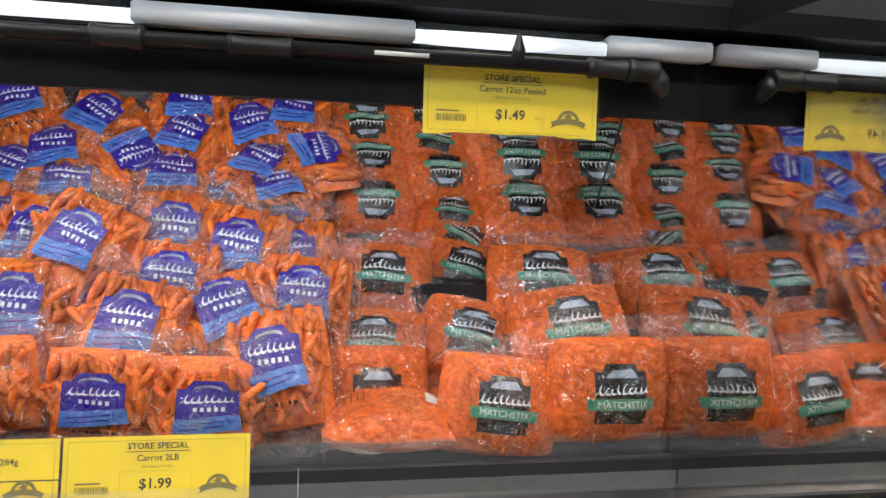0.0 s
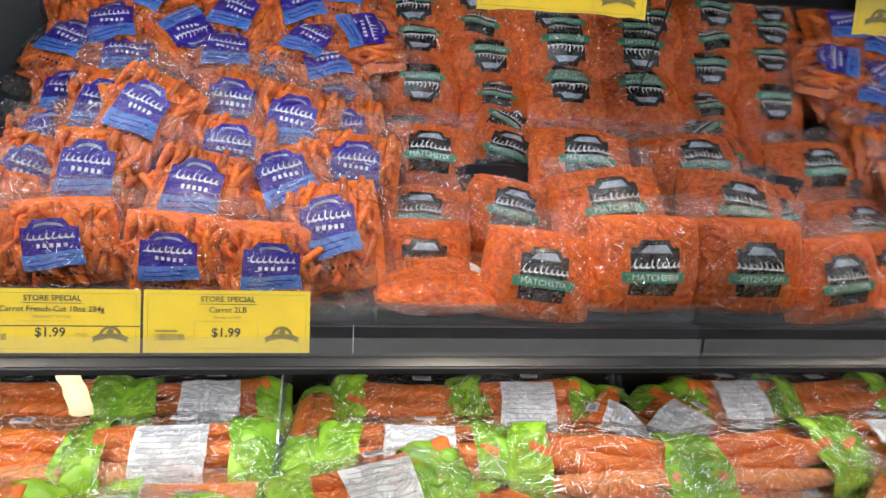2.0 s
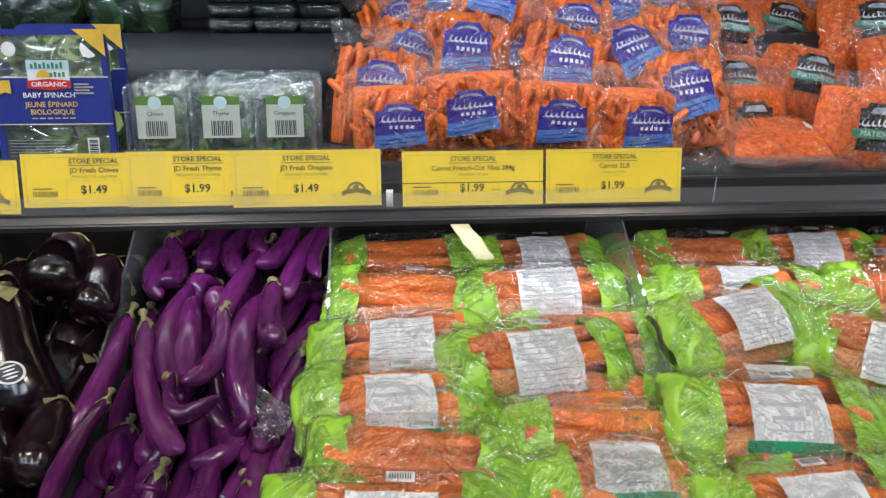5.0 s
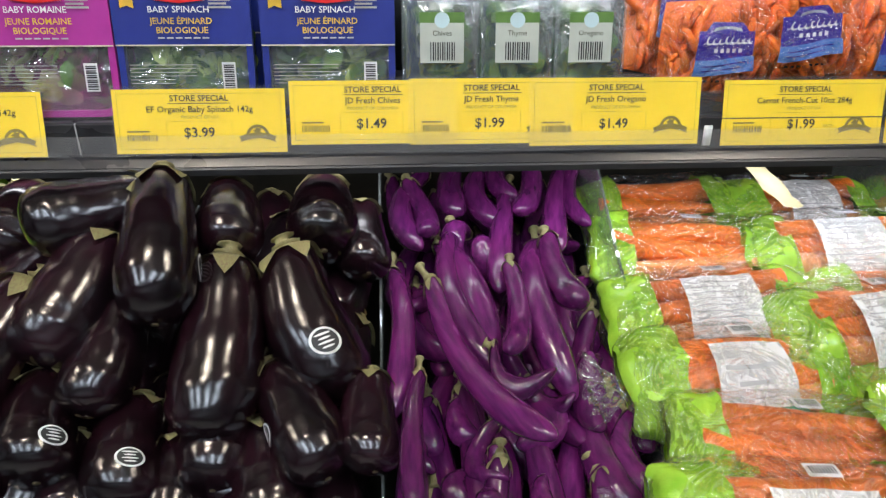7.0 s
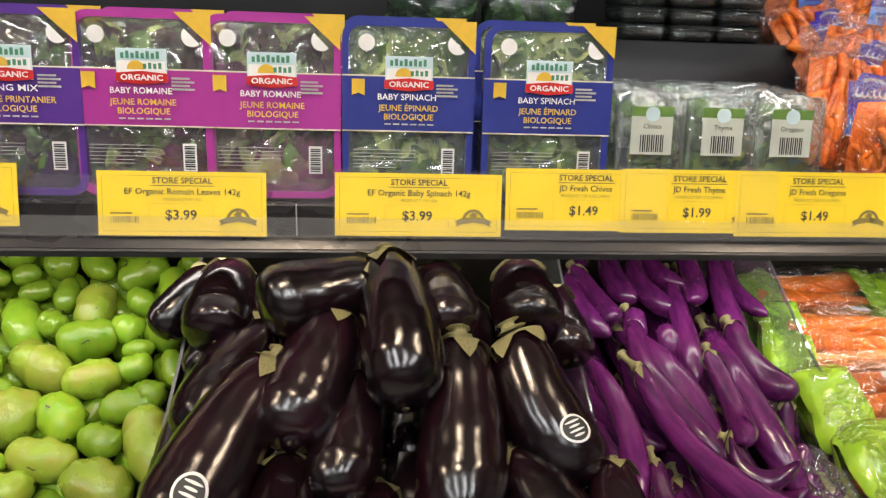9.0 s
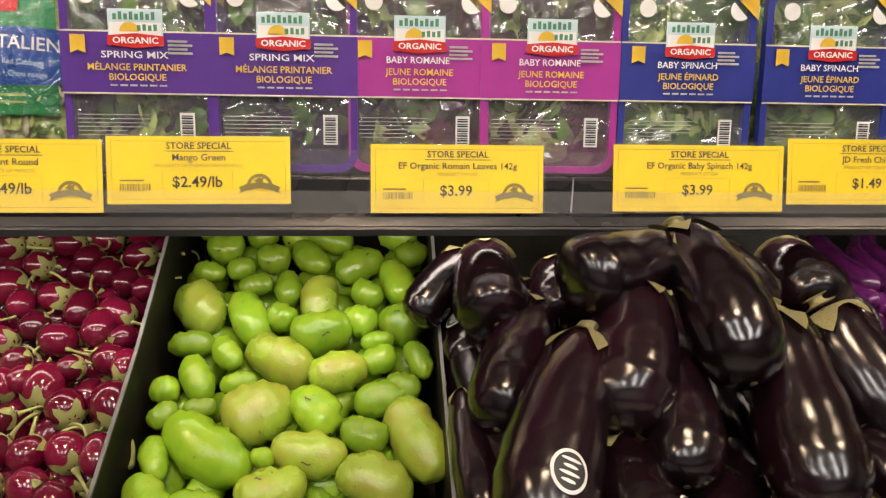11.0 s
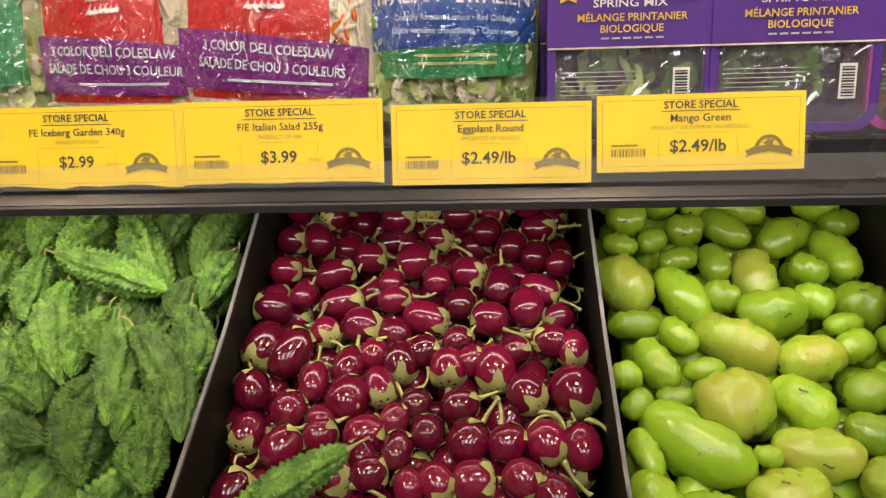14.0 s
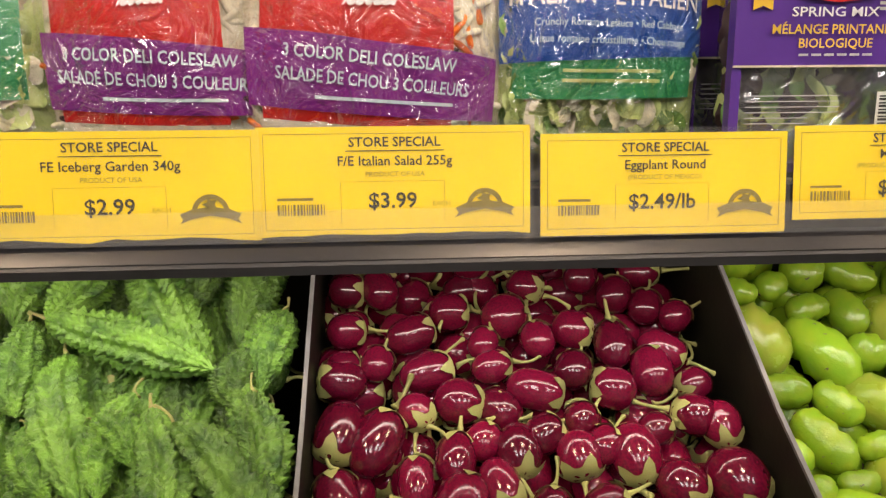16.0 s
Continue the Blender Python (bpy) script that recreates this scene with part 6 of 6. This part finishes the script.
def salad_bag(x, kind, seed, w=0.19, h=0.25, y=0.955, roll=0.0):
    t = thing("salad_bag", "glossy red and purple bag of coleslaw mix" if kind == "slaw" else "green and blue bag of lettuce salad", "bag of salad", "bagged salads on the shelf", m=pose(x, y, SHELF_Z + h * 0.5 + 0.004, -12, roll, 0))
    fn = pillow(w, h, 0.075, seed, 2.4)
    sx, sz = w / 2, h / 2
    part("back_film", pillow_mesh(pillow(w * 0.98, h * 0.98, 0.06, seed, 2.4), 16), CABBAGE if kind == "slaw" else LEAF_PALE, t)
    rnd = random.Random(seed)
    bits = []
    for k in range(320):
        u, v = rnd.uniform(-0.84, 0.84), rnd.uniform(-0.86, 0.86)
        p = Vector(fn(u, v, -0.009))
        if kind == "slaw":
            me = inked(moved(STICK_MESH, Matrix.Translation(p) @ Euler((0, rnd.uniform(0, 6.3), rnd.uniform(-0.4, 0.4))).to_matrix().to_4x4() @ Matrix.Diagonal((0.03, 0.03, 0.03, 1))), STICK if rnd.random() < 0.16 else (LEAF_RED if rnd.random() < 0.06 else CABBAGE))
        else:
            me = inked(moved(leaf_mesh(k % 6, 0.011, 0.024), Matrix.Translation(p) @ Euler((rnd.gauss(0, 0.5), rnd.uniform(0, 6.3), rnd.gauss(0, 0.5))).to_matrix().to_4x4()), rnd.choice((LEAF_PALE, LEAF_PALE, LEAF, CABBAGE)))
        bits.append(me)
    tagged(part("filling", join(bits), CABBAGE, t, "shredded cabbage and carrot" if kind == "slaw" else "cut lettuce"), kind="stuff")
    part("film", pillow_mesh(lambda u, v, l, s: tuple(Vector(fn(u, v, l, s)) + 0.003 * noise.noise_vector(Vector((u * 4, v * 4, seed)))), 24, 0.0110), FILM, t, "clear glossy film").visible_shadow = False
    if kind == "slaw":
        part("red_panel", patch(fn, [(-0.80, -0.74), (0.60, -0.80), (0.56, 0.95), (-0.74, 0.95)], 0.0052, 14), RED, t, "glossy red printed panel")
        part("white_foot", patch(fn, [(-0.85, -0.93), (0.7, -0.93), (0.62, -0.80), (-0.80, -0.72)], 0.0050, 8), CABBAGE, t)
        band = part("band", patch(fn, [(-0.90, -0.66), (0.92, -0.76), (0.92, -0.36), (-0.90, -0.18)], 0.0066, 14), PLUM, t, "purple printed band")
        part("band_lettering", join([wrapped(fn, words("3 COLOR DELI COLESLAW", 0.0135, 0.0002, 0.132), 0.0, -0.375, 0.0078, sx, sz, -5), wrapped(fn, words("SALADE DE CHOU 3 COULEURS", 0.0135, 0.0002, 0.150), 0.02, -0.515, 0.0078, sx, sz, -5)]), LOGO_BLUE, band, "pale capitals", smooth=False)
        part("band_small", patch(fn, [(-0.4, -0.615), (0.6, -0.66), (0.6, -0.64), (-0.4, -0.595)], 0.0078, 8), LOGO_BLUE, band, "small print line")
        bd = part("badge", patch(fn, [(-0.46, 0.16), (0.44, 0.16), (0.50, 0.72), (-0.50, 0.72)], 0.0062, 10), TEXT_WHITE, t, "white outlined red badge")
        part("badge_fill", patch(fn, [(-0.43, 0.19), (0.41, 0.19), (0.47, 0.70), (-0.47, 0.70)], 0.0074, 10), RED, bd)
        part("badge_marks", join([script_marks(fn, 0, 0.55, 0.6, 0.16, 0.0086, 3, 5), script_marks(fn, 0, 0.30, 0.7, 0.16, 0.0086, 4, 7)]), TEXT_WHITE, bd, "white lettering")
        part("script", join([script_marks(fn, 0.0, 0.07, 0.36, 0.08, 0.0066, 5, 6), script_marks(fn, 0.0, -0.04, 0.36, 0.08, 0.0074, 6, 6)]), TEXT_WHITE, t, "small white script")
    else:
        part("green_panel", patch(fn, [(-0.84, -0.64), (0.84, -0.62), (0.80, 0.95), (-0.80, 0.95)], 0.0052, 14), GREEN_BAG, t, "glossy green printed panel")
        if kind == "italian":
            band = part("band", patch(fn, [(-0.94, -0.42), (0.94, -0.36), (0.94, 0.12), (-0.94, 0.10)], 0.0066, 14), BLUE, t, "blue printed band")
            part("band_lettering", wrapped(fn, words("ITALIAN · L'ITALIEN", 0.0200, 0.0002, 0.150), 0.0, -0.02, 0.0078, sx, sz, -1), TEXT_WHITE, band, "white capitals", smooth=False)
            part("band_small", join([wrapped(fn, words("Crunchy Romaine Lettuce • Red Cabbage", 0.0085, 0, 0.118), 0.02, -0.18, 0.0078, sx, sz, -1), wrapped(fn, words("Laitue romaine croustillante • Chou rouge", 0.0085, 0, 0.124), 0.02, -0.28, 0.0078, sx, sz, -1)]), LOGO_BLUE, band, "pale small lettering", smooth=False)
            part("badge", patch(fn, [(-0.30, 0.24), (0.42, 0.24), (0.46, 0.60), (-0.34, 0.60)], 0.0068, 8), RED, t, "red badge")
        part("small_print", join([patch(fn, [(-0.4, -0.47 - 0.06 * q), (0.5, -0.47 - 0.06 * q), (0.5, -0.45 - 0.06 * q), (-0.4, -0.45 - 0.06 * q)], 0.0064, 6) for q in range(2)]), LEAF_PALE, t, "pale green print")
    return t


salad_bag(-1.795, "slaw", 3, 0.215, 0.25, 0.985, 1)
salad_bag(-1.965, "slaw", 8, 0.19, 0.25, 1.0, -2)
salad_bag(-1.612, "italian", 5, 0.175, 0.25, 0.99, 1)
salad_bag(-2.135, "garden", 6, 0.18, 0.25, 1.0, 0)
salad_bag(-2.32, "garden", 7, 0.18, 0.25, 1.0, 0)
